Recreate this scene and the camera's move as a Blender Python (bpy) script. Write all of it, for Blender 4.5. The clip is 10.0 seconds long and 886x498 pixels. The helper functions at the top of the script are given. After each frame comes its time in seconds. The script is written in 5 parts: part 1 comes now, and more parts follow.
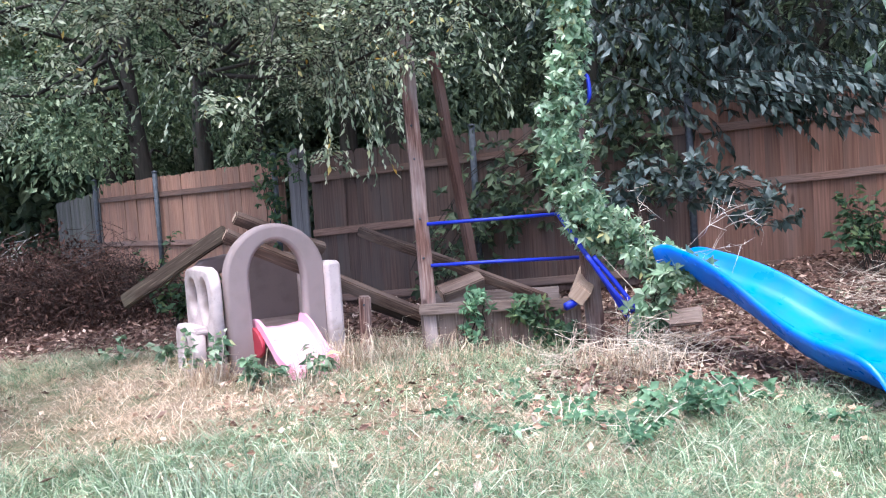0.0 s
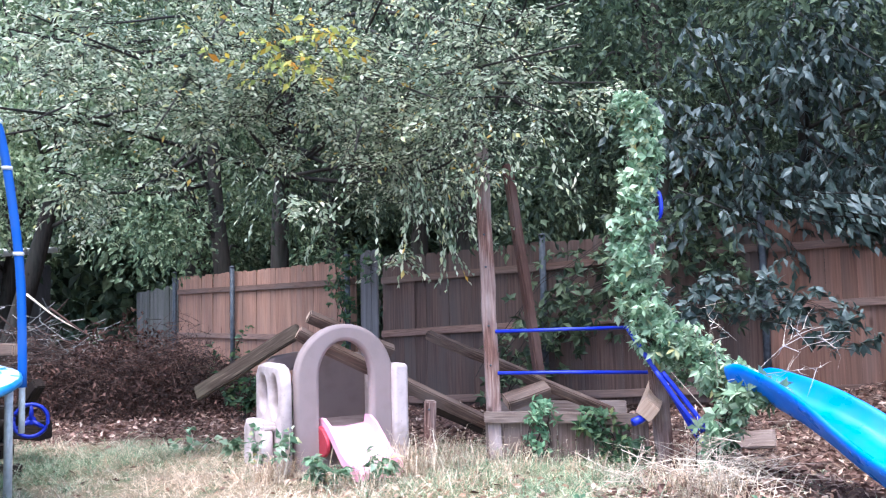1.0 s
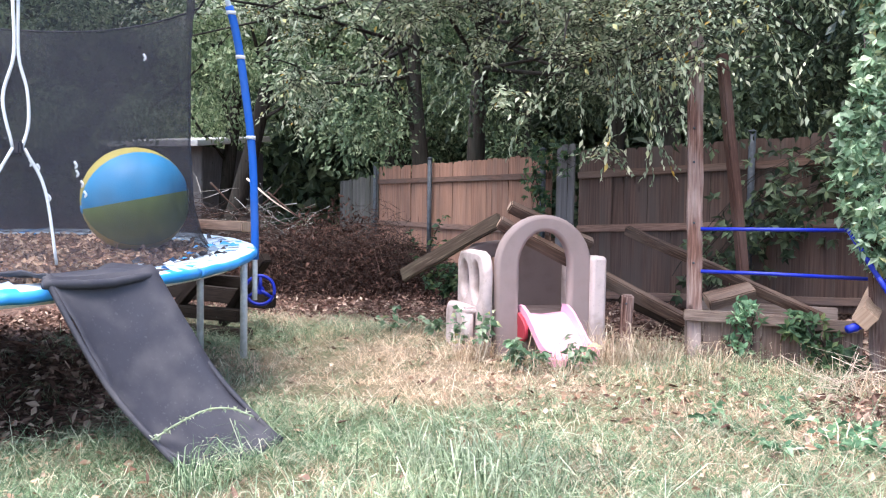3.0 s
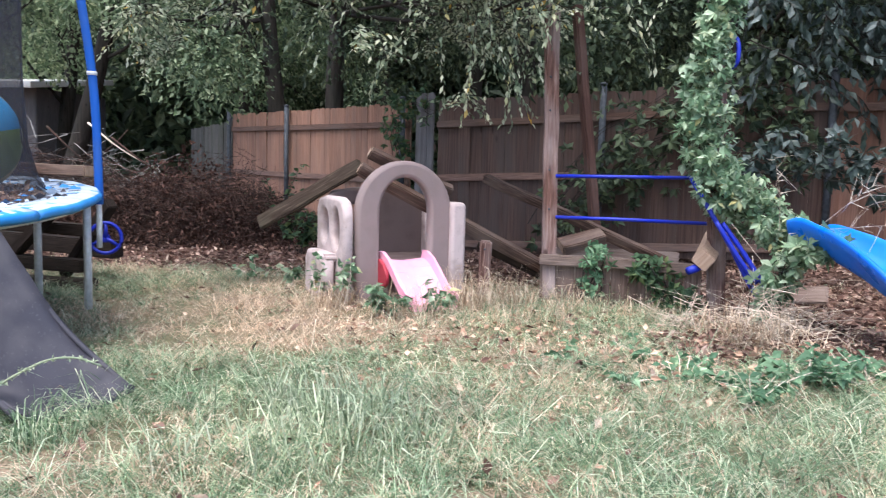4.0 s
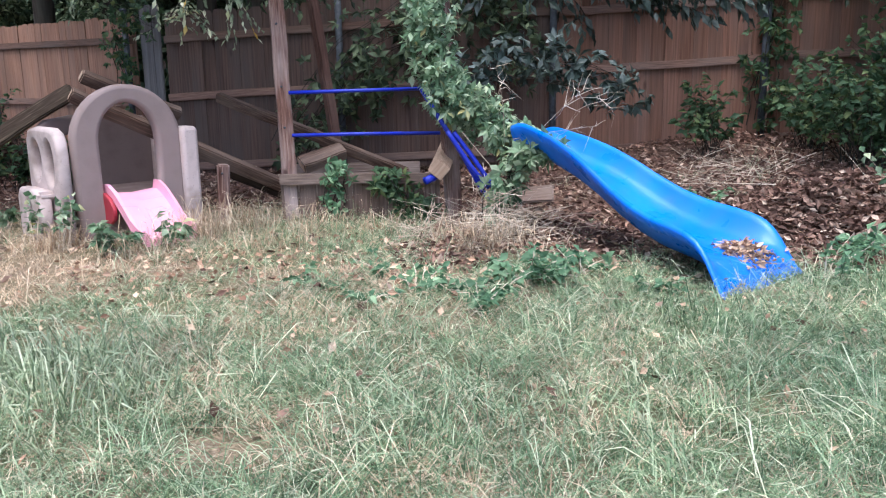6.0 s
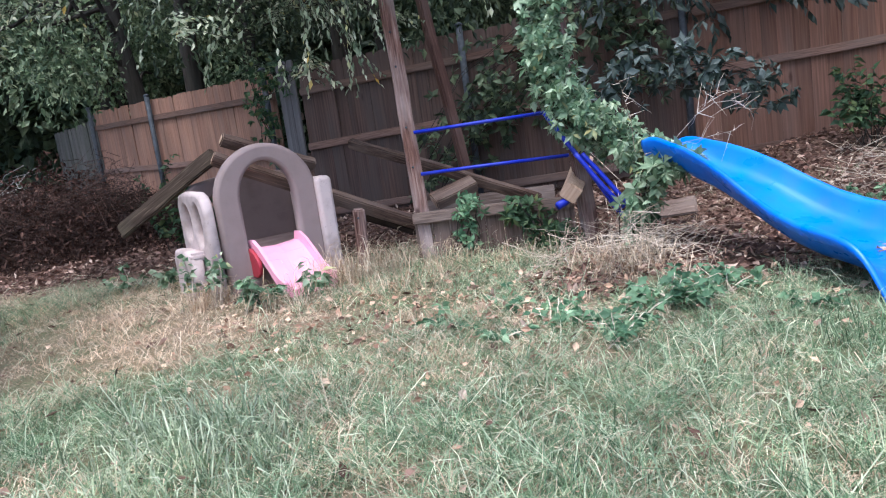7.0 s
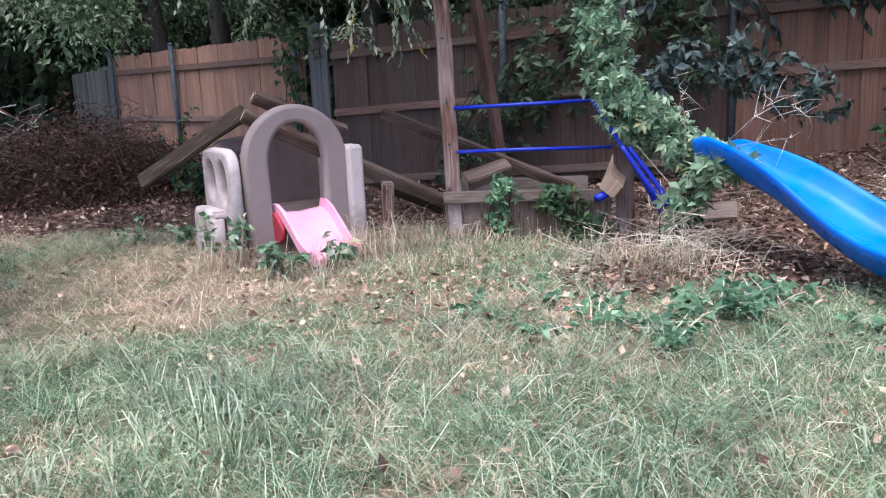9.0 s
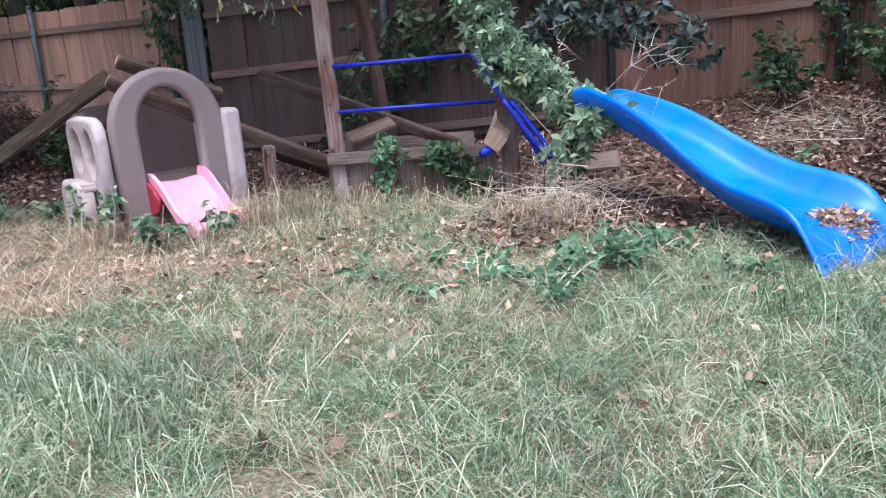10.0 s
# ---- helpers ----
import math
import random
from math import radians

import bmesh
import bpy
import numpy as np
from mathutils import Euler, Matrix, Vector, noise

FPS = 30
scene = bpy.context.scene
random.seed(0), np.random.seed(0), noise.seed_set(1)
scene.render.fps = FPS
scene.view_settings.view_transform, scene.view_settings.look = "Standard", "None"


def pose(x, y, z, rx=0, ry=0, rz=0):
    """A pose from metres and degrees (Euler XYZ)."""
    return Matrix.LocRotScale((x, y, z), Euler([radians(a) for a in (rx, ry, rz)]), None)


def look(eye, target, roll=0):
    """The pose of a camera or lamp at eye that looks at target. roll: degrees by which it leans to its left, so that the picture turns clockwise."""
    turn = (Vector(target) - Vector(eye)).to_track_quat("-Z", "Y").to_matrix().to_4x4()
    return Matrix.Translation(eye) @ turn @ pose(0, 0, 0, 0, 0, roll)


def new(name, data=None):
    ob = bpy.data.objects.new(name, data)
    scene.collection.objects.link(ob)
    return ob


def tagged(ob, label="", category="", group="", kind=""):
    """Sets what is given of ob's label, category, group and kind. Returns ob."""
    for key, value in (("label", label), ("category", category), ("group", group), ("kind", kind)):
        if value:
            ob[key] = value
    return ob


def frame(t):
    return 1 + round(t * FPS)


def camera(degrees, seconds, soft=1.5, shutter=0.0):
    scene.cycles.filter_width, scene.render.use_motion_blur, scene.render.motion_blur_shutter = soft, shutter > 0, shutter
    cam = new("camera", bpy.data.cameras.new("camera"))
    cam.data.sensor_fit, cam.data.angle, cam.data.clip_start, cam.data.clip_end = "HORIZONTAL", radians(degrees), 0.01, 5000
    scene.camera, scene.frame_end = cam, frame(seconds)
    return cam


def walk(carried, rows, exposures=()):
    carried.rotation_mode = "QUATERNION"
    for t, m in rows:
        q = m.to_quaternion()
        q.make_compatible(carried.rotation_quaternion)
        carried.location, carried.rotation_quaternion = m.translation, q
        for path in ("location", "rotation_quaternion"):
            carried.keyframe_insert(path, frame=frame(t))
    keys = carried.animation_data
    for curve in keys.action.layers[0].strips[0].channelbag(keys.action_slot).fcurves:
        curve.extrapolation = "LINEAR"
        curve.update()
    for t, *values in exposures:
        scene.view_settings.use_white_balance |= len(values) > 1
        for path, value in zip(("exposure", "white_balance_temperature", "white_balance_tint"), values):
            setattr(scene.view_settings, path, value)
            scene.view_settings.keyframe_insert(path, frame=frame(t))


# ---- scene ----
cam = camera(56.2, 10.0, 1.15, 0.1)
PATH = [
    (0, (-0.023, 0.099, 1.177), (-0.032, 2.095, 1.06), -3.8),
    (0.5, (-0.018, 0.073, 1.185), (-0.068, 2.073, 1.182), -2.7),
    (1, (-0.05, -0.004, 1.209), (-0.205, 1.986, 1.346), -1.3),
    (1.5, (-0.097, -0.051, 1.14), (-0.516, 1.902, 1.232), -2.8),
    (2, (-0.11, -0.083, 1.132), (-0.743, 1.814, 1.132), -4.4),
    (3.3, (-0.17, -0.087, 1.165), (-0.733, 1.828, 1.044), 1.8),
    (3.5, (-0.135, -0.057, 1.124), (-0.666, 1.867, 0.994), 1.6),
    (4, (-0.188, -0.057, 1.099), (-0.442, 1.916, 0.887), 1.5),
    (4.5, (-0.2, -0.088, 1.098), (-0.104, 1.893, 0.844), 1.2),
    (5, (-0.114, -0.084, 1.076), (0.226, 1.87, 0.816), 3.5),
    (5.2, (-0.177, -0.068, 1.068), (0.27, 1.857, 0.762), 2.7),
    (6.3, (0.072, 0.076, 1.204), (0.24, 2.021, 0.771), -4.1),
    (6.5, (0.105, 0.12, 1.217), (0.165, 2.078, 0.813), -6.2),
    (7, (0.147, 0.114, 1.215), (0.08, 2.081, 0.864), -8.1),
    (7.5, (0.135, 0.13, 1.198), (0.019, 2.09, 0.812), -6.2),
    (8, (0.109, 0.181, 1.208), (-0.026, 2.125, 0.758), -5.2),
    (8.5, (0.036, 0.26, 1.227), (-0.079, 2.202, 0.762), -3.9),
    (9, (-0.068, 0.314, 1.218), (-0.138, 2.272, 0.816), -2.7),
    (9.5, (-0.075, 0.39, 1.195), (-0.005, 2.336, 0.735), -2.7),
    (10, (0.012, 0.394, 1.2), (0.176, 2.321, 0.69), -4.2),
]
walk(cam, [(t, look(eye, target, roll)) for t, eye, target, roll in PATH],
     [(0.0, 2.05, 5700, 12), (1.0, 2.3, 5500, 12), (2.0, 2.2, 6000, 11), (3.5, 1.95, 6150, 11), (4.5, 1.6, 6100, 11), (5.0, 1.6, 6100, 10), (6.5, 1.46, 5850, 10), (8.0, 1.48, 5750, 10), (10.0, 1.44, 5750, 11)])

# ---- light: soft daylight under a bright hazy sky, the yard in open shade ----
world = bpy.data.worlds.new("sky")
scene.world = world
world.use_nodes = True
wn = world.node_tree.nodes
sky = wn.new("ShaderNodeTexSky")
sky.sky_type, sky.sun_disc = "NISHITA", False
sky.sun_elevation, sky.sun_rotation = radians(68), radians(200)
sky.air_density, sky.dust_density = 1.0, 3.0
wn["Background"].inputs["Strength"].default_value = 0.15
world.node_tree.links.new(sky.outputs[0], wn["Background"].inputs["Color"])
sun = new("sun", bpy.data.lights.new("sun", "SUN"))
sun.data.energy, sun.data.angle, sun.data.color = 1.5, radians(40), (1.0, 0.96, 0.9)
sun.matrix_world = look((-3, -3, 20), (0, 4, 0))


# ---- materials ----
def material(name, rough=0.8, metallic=0.0, spec=0.3):
    m = bpy.data.materials.new(name)
    m.use_nodes = True
    b = m.node_tree.nodes["Principled BSDF"]
    b.inputs["Roughness"].default_value = rough
    b.inputs["Metallic"].default_value = metallic
    b.inputs["Specular IOR Level"].default_value = spec
    return m, m.node_tree.nodes, m.node_tree.links, b


def ramp(nodes, links, source, stops):
    r = nodes.new("ShaderNodeValToRGB")
    while len(r.color_ramp.elements) < len(stops):
        r.color_ramp.elements.new(0.5)
    for e, (p, c) in zip(r.color_ramp.elements, stops):
        e.position, e.color = p, (*c, 1)
    links.new(source, r.inputs["Fac"])
    return r.outputs["Color"]


def noise_tex(nodes, links, coords, scale, detail=4.0, stretch=None):
    n = nodes.new("ShaderNodeTexNoise")
    n.inputs["Scale"].default_value, n.inputs["Detail"].default_value = scale, detail
    if stretch:
        mp = nodes.new("ShaderNodeMapping")
        mp.inputs["Scale"].default_value = stretch
        links.new(coords, mp.inputs["Vector"])
        coords = mp.outputs["Vector"]
    links.new(coords, n.inputs["Vector"])
    return n.outputs["Fac"]


def mixed(nodes, links, kind, fac, a, b):
    m = nodes.new("ShaderNodeMix")
    m.data_type, m.blend_type = "RGBA", kind
    for socket, value in ((m.inputs["Factor"], fac), (m.inputs[6], a), (m.inputs[7], b)):
        if isinstance(value, (int, float)):
            socket.default_value = value
        elif isinstance(value, tuple):
            socket.default_value = (*value, 1)
        else:
            links.new(value, socket)
    return m.outputs[2]


def bumped(nodes, links, b, height, strength, distance=0.01):
    n = nodes.new("ShaderNodeBump")
    n.inputs["Strength"].default_value, n.inputs["Distance"].default_value = strength, distance
    links.new(height, n.inputs["Height"])
    links.new(n.outputs["Normal"], b.inputs["Normal"])


def wood(name, stops, stain=(0.25, 0.22, 0.2), stain_amount=0.5, along=2, rough=0.9, vary=0.35, grain_scale=60):
    """Weathered timber with grain along one local axis, knots and grey patches."""
    m, n, l, b = material(name, rough, spec=0.15)
    co = n.new("ShaderNodeTexCoord").outputs["Object"]
    info = n.new("ShaderNodeObjectInfo")
    off = n.new("ShaderNodeVectorMath")
    off.operation = "ADD"
    l.new(co, off.inputs[0])
    mul = n.new("ShaderNodeMath")
    mul.operation = "MULTIPLY"
    mul.inputs[1].default_value = 37.0
    l.new(info.outputs["Random"], mul.inputs[0])
    l.new(mul.outputs[0], off.inputs[1])
    v = off.outputs[0]
    stretch = [1.0, 1.0, 1.0]
    stretch[along] = 0.05
    grain = noise_tex(n, l, v, grain_scale, 6, stretch)
    big = noise_tex(n, l, v, 5, 5, [1 if k != along else 0.35 for k in range(3)])
    col = ramp(n, l, grain, stops)
    worn = ramp(n, l, big, [(0.42, (0, 0, 0)), (0.68, (stain_amount,) * 3)])
    col = mixed(n, l, "MIX", worn, col, stain)
    knot = n.new("ShaderNodeTexVoronoi")
    knot.inputs["Scale"].default_value = 5.0
    squash = n.new("ShaderNodeMapping")
    squash.inputs["Scale"].default_value = [1.0 if k != along else 0.6 for k in range(3)]
    l.new(v, squash.inputs["Vector"])
    l.new(squash.outputs["Vector"], knot.inputs["Vector"])
    col = mixed(n, l, "MIX", ramp(n, l, knot.outputs["Distance"], [(0.05, (0.75,) * 3), (0.12, (0, 0, 0))]), col, tuple(c * 0.45 for c in stops[0][1]))
    tone = ramp(n, l, info.outputs["Random"], [(0.0, (1 - vary,) * 3), (1.0, (1 + vary * 0.3,) * 3)])
    col = mixed(n, l, "MULTIPLY", 1.0, col, tone)
    l.new(col, b.inputs["Base Color"])
    bumped(n, l, b, grain, 0.5, 0.006)
    return m


def plastic(name, colour, dirt, dirt_amount=0.35, rough=0.45, fade=None):
    m, n, l, b = material(name, rough, spec=0.4)
    co = n.new("ShaderNodeTexCoord").outputs["Object"]
    blot = noise_tex(n, l, co, 6, 6)
    fine = noise_tex(n, l, co, 70, 3)
    fac = ramp(n, l, blot, [(0.45, (0, 0, 0)), (0.75, (dirt_amount,) * 3)])
    base = mixed(n, l, "MIX", ramp(n, l, noise_tex(n, l, co, 2.2, 3), [(0.35, (0, 0, 0)), (0.7, (0.6,) * 3)]), colour, fade or colour)
    col = mixed(n, l, "MIX", fac, base, dirt)
    col = mixed(n, l, "MIX", ramp(n, l, fine, [(0.62, (0, 0, 0)), (0.72, (dirt_amount * 0.6,) * 3)]), col, dirt)
    l.new(col, b.inputs["Base Color"])
    rr = ramp(n, l, blot, [(0.3, (rough - 0.1,) * 3), (0.8, (min(1, rough + 0.3),) * 3)])
    l.new(rr, b.inputs["Roughness"])
    bumped(n, l, b, fine, 0.12, 0.002)
    return m


def leafy(name, stops, translucent=0.35, rough=0.55):
    """Leaves: each blade its own shade, a little light coming through."""
    m, n, l, b = material(name, rough, spec=0.25)
    geo = n.new("ShaderNodeNewGeometry")
    col = ramp(n, l, geo.outputs["Random Per Island"], stops)
    patch = noise_tex(n, l, geo.outputs["Position"], 1.3, 3)
    col = mixed(n, l, "MULTIPLY", 1.0, col, ramp(n, l, patch, [(0.3, (0.7, 0.75, 0.7)), (0.7, (1.15, 1.1, 1.0))]))
    clump = noise_tex(n, l, geo.outputs["Position"], 8.0, 2)
    col = mixed(n, l, "MULTIPLY", 1.0, col, ramp(n, l, clump, [(0.35, (0.78,) * 3), (0.65, (1.25,) * 3)]))
    l.new(col, b.inputs["Base Color"])
    if translucent:
        tr = n.new("ShaderNodeBsdfTranslucent")
        l.new(col, tr.inputs["Color"])
        mx = n.new("ShaderNodeMixShader")
        mx.inputs[0].default_value = translucent
        l.new(b.outputs[0], mx.inputs[1])
        l.new(tr.outputs[0], mx.inputs[2])
        l.new(mx.outputs[0], n["Material Output"].inputs["Surface"])
    return m


FENCE_WOOD = wood("cedar_fence", [(0.3, (0.115, 0.056, 0.04)), (0.55, (0.185, 0.097, 0.069)), (0.8, (0.24, 0.138, 0.102))], (0.13, 0.086, 0.071), 0.7, vary=0.25)
FENCE_TAN = wood("tan_fence", [(0.3, (0.2, 0.104, 0.073)), (0.55, (0.3, 0.168, 0.12)), (0.8, (0.37, 0.225, 0.168))], (0.17, 0.112, 0.09), 0.7, vary=0.18)
# Board brown taken darker: the shade under the trees is in the colour.
FENCE_SHADED = wood("shaded_fence", [(0.3, (0.06, 0.037, 0.03)), (0.7, (0.125, 0.08, 0.066))], (0.08, 0.064, 0.059), 0.8, vary=0.16)
FENCE_OLD = wood("rotten_fence", [(0.3, (0.05, 0.05, 0.05)), (0.7, (0.12, 0.118, 0.115))], (0.07, 0.075, 0.065), 0.8, vary=0.25)
FENCE_PALE = wood("bleached_fence", [(0.3, (0.12, 0.11, 0.112)), (0.7, (0.21, 0.195, 0.2))], (0.12, 0.115, 0.122), 0.7)
RAIL_WOOD = wood("fence_rail", [(0.3, (0.1, 0.06, 0.048)), (0.7, (0.22, 0.135, 0.105))], (0.16, 0.125, 0.11), 0.6, along=0, grain_scale=110)
POST_WOOD = wood("redwood_post", [(0.3, (0.07, 0.033, 0.027)), (0.52, (0.17, 0.09, 0.07)), (0.72, (0.33, 0.22, 0.185))], (0.42, 0.34, 0.32), 0.8, grain_scale=90)
DARK_POST = wood("dark_redwood", [(0.3, (0.05, 0.025, 0.02)), (0.6, (0.1, 0.052, 0.04)), (0.85, (0.2, 0.12, 0.095))], (0.15, 0.1, 0.085), 0.6, grain_scale=90)
BEAM_WOOD = wood("beam", [(0.3, (0.035, 0.02, 0.015)), (0.55, (0.09, 0.052, 0.038)), (0.75, (0.22, 0.135, 0.1))], (0.3, 0.225, 0.185), 0.55, along=0, grain_scale=110)
MOSS_WOOD = wood("mossy_board", [(0.3, (0.03, 0.02, 0.014)), (0.6, (0.085, 0.06, 0.044)), (0.8, (0.22, 0.165, 0.12))], (0.12, 0.105, 0.07), 0.5, along=0, grain_scale=110)
GREY_WOOD = wood("grey_board", [(0.3, (0.08, 0.052, 0.042)), (0.6, (0.2, 0.138, 0.115)), (0.8, (0.33, 0.25, 0.215))], (0.17, 0.125, 0.105), 0.7)
GREY_WOOD_X = wood("grey_plank", [(0.3, (0.09, 0.06, 0.05)), (0.6, (0.2, 0.145, 0.12)), (0.8, (0.33, 0.255, 0.225))], (0.3, 0.24, 0.21), 0.6, along=0, grain_scale=110)
END_GRAIN = wood("sawn_end", [(0.3, (0.35, 0.22, 0.15)), (0.7, (0.58, 0.42, 0.31))], (0.4, 0.3, 0.24), 0.4, rough=0.85)
# Timber colour pushed near black to stand for deep shade.
SHADED_WOOD = wood("shaded_timber", [(0.3, (0.016, 0.011, 0.009)), (0.7, (0.048, 0.033, 0.026))], (0.045, 0.038, 0.034), 0.5, along=0, grain_scale=110)
BARK = wood("bark", [(0.3, (0.016, 0.013, 0.011)), (0.7, (0.05, 0.041, 0.034))], (0.045, 0.048, 0.04), 0.5, grain_scale=25)
STEEL, n_, l_, b_ = material("galvanised_steel", 0.5, 0.2)
l_.new(ramp(n_, l_, noise_tex(n_, l_, n_.new("ShaderNodeTexCoord").outputs["Object"], 25, 5), [(0.3, (0.5, 0.52, 0.55)), (0.7, (0.74, 0.76, 0.79))]), b_.inputs["Base Color"])
FENCE_STEEL, n_, l_, b_ = material("dull_fence_post", 0.65, 0.15)
l_.new(ramp(n_, l_, noise_tex(n_, l_, n_.new("ShaderNodeTexCoord").outputs["Object"], 25, 5), [(0.3, (0.032, 0.038, 0.048)), (0.7, (0.07, 0.08, 0.094))]), b_.inputs["Base Color"])
BLUE_SLIDE = plastic("blue_slide_plastic", (0.004, 0.13, 0.66), (0.06, 0.13, 0.32), 0.22, 0.3, (0.01, 0.22, 0.8))
BLUE_PIPE = plastic("blue_pipe", (0.006, 0.018, 0.33), (0.05, 0.06, 0.2), 0.3, 0.4)
BLUE_FOAM = plastic("blue_foam_sleeve", (0.012, 0.12, 0.52), (0.1, 0.16, 0.3), 0.3, 0.6)
BLUE_PAD = plastic("blue_pad", (0.02, 0.24, 0.64), (0.14, 0.24, 0.38), 0.4, 0.5, (0.08, 0.34, 0.66))
PALE_PAD = plastic("torn_pad_lining", (0.5, 0.58, 0.66), (0.12, 0.14, 0.16), 0.7, 0.8)
BROWN_PLASTIC = plastic("taupe_plastic", (0.25, 0.185, 0.175), (0.16, 0.12, 0.1), 0.3, 0.6)
# Taupe darkened to carry the interior shade of the roofless playhouse.
SHADED_PLASTIC = plastic("shaded_taupe_plastic", (0.15, 0.105, 0.097), (0.08, 0.058, 0.048), 0.4, 0.65)
# Heavy blotches are dirt plus painted leaf shadows and side-wall shading.
TAN_PLASTIC = plastic("pale_tan_plastic", (0.52, 0.42, 0.405), (0.19, 0.145, 0.12), 0.75, 0.6)
PINK_PLASTIC = plastic("pink_plastic", (0.78, 0.31, 0.45), (0.5, 0.31, 0.31), 0.4, 0.5, (0.82, 0.46, 0.58))
RED_PLASTIC = plastic("red_plastic", (0.32, 0.025, 0.042), (0.3, 0.1, 0.1), 0.3, 0.5)
BALL_BLUE = plastic("ball_blue", (0.05, 0.34, 0.72), (0.25, 0.38, 0.5), 0.25, 0.4)
BALL_GREEN = plastic("ball_green", (0.24, 0.33, 0.1), (0.2, 0.25, 0.13), 0.3, 0.4)
BALL_YELLOW = plastic("ball_yellow", (0.62, 0.52, 0.12), (0.4, 0.36, 0.18), 0.3, 0.4)
WHITE_STRAP = plastic("white_strap", (0.75, 0.74, 0.74), (0.4, 0.38, 0.36), 0.3, 0.8)
BLACK_MAT = plastic("black_fabric", (0.034, 0.032, 0.042), (0.09, 0.083, 0.09), 0.7, 0.62)
LEAF_ELM = leafy("elm_leaf", [(0.0, (0.1, 0.145, 0.095)), (0.45, (0.31, 0.365, 0.255)), (0.92, (0.64, 0.66, 0.53)), (0.98, (0.5, 0.5, 0.24)), (1.0, (0.55, 0.32, 0.06))], 0.48)
LEAF_TURNING = leafy("turning_leaf", [(0.0, (0.18, 0.24, 0.08)), (0.5, (0.4, 0.4, 0.1)), (0.8, (0.5, 0.36, 0.06)), (1.0, (0.55, 0.22, 0.03))], 0.4)
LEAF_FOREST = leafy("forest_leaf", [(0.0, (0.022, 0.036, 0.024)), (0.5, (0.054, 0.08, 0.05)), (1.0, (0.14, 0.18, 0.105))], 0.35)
# Paler woodland leaf with the sunlight on the far trees put into its colour.
LEAF_SUNLIT = leafy("sunlit_far_leaf", [(0.0, (0.08, 0.125, 0.07)), (0.5, (0.19, 0.26, 0.145)), (1.0, (0.42, 0.48, 0.32))], 0.45)
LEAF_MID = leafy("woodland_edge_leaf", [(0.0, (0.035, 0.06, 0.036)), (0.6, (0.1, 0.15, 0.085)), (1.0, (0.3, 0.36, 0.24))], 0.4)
LEAF_DARK = leafy("dark_glossy_leaf", [(0.0, (0.018, 0.03, 0.026)), (0.6, (0.036, 0.054, 0.05)), (1.0, (0.11, 0.135, 0.14))], 0.15, 0.45)
LEAF_VINE = leafy("vine_leaf", [(0.0, (0.085, 0.155, 0.09)), (0.5, (0.21, 0.31, 0.2)), (0.93, (0.46, 0.55, 0.42)), (1.0, (0.42, 0.36, 0.14))], 0.4)
LEAF_WEED = leafy("weed_leaf", [(0.0, (0.06, 0.135, 0.08)), (0.7, (0.17, 0.29, 0.175)), (1.0, (0.32, 0.45, 0.3))], 0.4)
LEAF_CREEPER = leafy("creeper_leaf", [(0.0, (0.03, 0.062, 0.034)), (0.7, (0.065, 0.12, 0.062)), (1.0, (0.15, 0.18, 0.075))])
GRASS_GREEN = leafy("green_grass", [(0.0, (0.05, 0.095, 0.052)), (0.5, (0.19, 0.285, 0.168)), (0.82, (0.43, 0.52, 0.37)), (1.0, (0.8, 0.79, 0.65))], 0.4)
GRASS_PALE = leafy("pale_strap_grass", [(0.0, (0.15, 0.2, 0.125)), (0.5, (0.33, 0.39, 0.27)), (1.0, (0.6, 0.63, 0.5))], 0.3)
GRASS_DRY = leafy("dry_grass", [(0.0, (0.29, 0.19, 0.13)), (0.5, (0.54, 0.405, 0.31)), (1.0, (0.78, 0.66, 0.55))], 0.25)
LITTER = leafy("fallen_leaf", [(0.0, (0.06, 0.03, 0.024)), (0.5, (0.145, 0.08, 0.066)), (0.85, (0.3, 0.19, 0.158)), (1.0, (0.58, 0.44, 0.38))], 0.1, 0.75)
LITTER_DRY = leafy("pale_fallen_leaf", [(0.0, (0.2, 0.11, 0.08)), (0.5, (0.45, 0.28, 0.21)), (1.0, (0.72, 0.53, 0.42))], 0.15, 0.8)
TWIG = leafy("dead_twig", [(0.0, (0.28, 0.215, 0.18)), (1.0, (0.72, 0.61, 0.54))], 0, 0.9)
BRUSH = leafy("brush_twig", [(0.0, (0.015, 0.009, 0.008)), (0.7, (0.055, 0.03, 0.025)), (1.0, (0.15, 0.09, 0.075))], 0, 0.9)
DEAD_LEAF = leafy("dead_brush_leaf", [(0.0, (0.02, 0.01, 0.008)), (0.6, (0.055, 0.026, 0.021)), (1.0, (0.13, 0.068, 0.055))], 0.1, 0.85)
GREY_TWIG = leafy("bleached_twig", [(0.0, (0.09, 0.085, 0.085)), (1.0, (0.34, 0.32, 0.32))], 0, 0.9)

NET, n_, l_, b_ = material("trampoline_net", 0.9, spec=0.1)
b_.inputs["Base Color"].default_value = (0.048, 0.047, 0.056, 1)
t_ = n_.new("ShaderNodeBsdfTransparent")
mx_ = n_.new("ShaderNodeMixShader")
l_.new(ramp(n_, l_, noise_tex(n_, l_, n_.new("ShaderNodeTexCoord").outputs["Object"], 3, 4), [(0.3, (0.56,) * 3), (0.7, (0.7,) * 3)]), mx_.inputs[0])
l_.new(t_.outputs[0], mx_.inputs[1])
l_.new(b_.outputs[0], mx_.inputs[2])
l_.new(mx_.outputs[0], n_["Material Output"].inputs["Surface"])

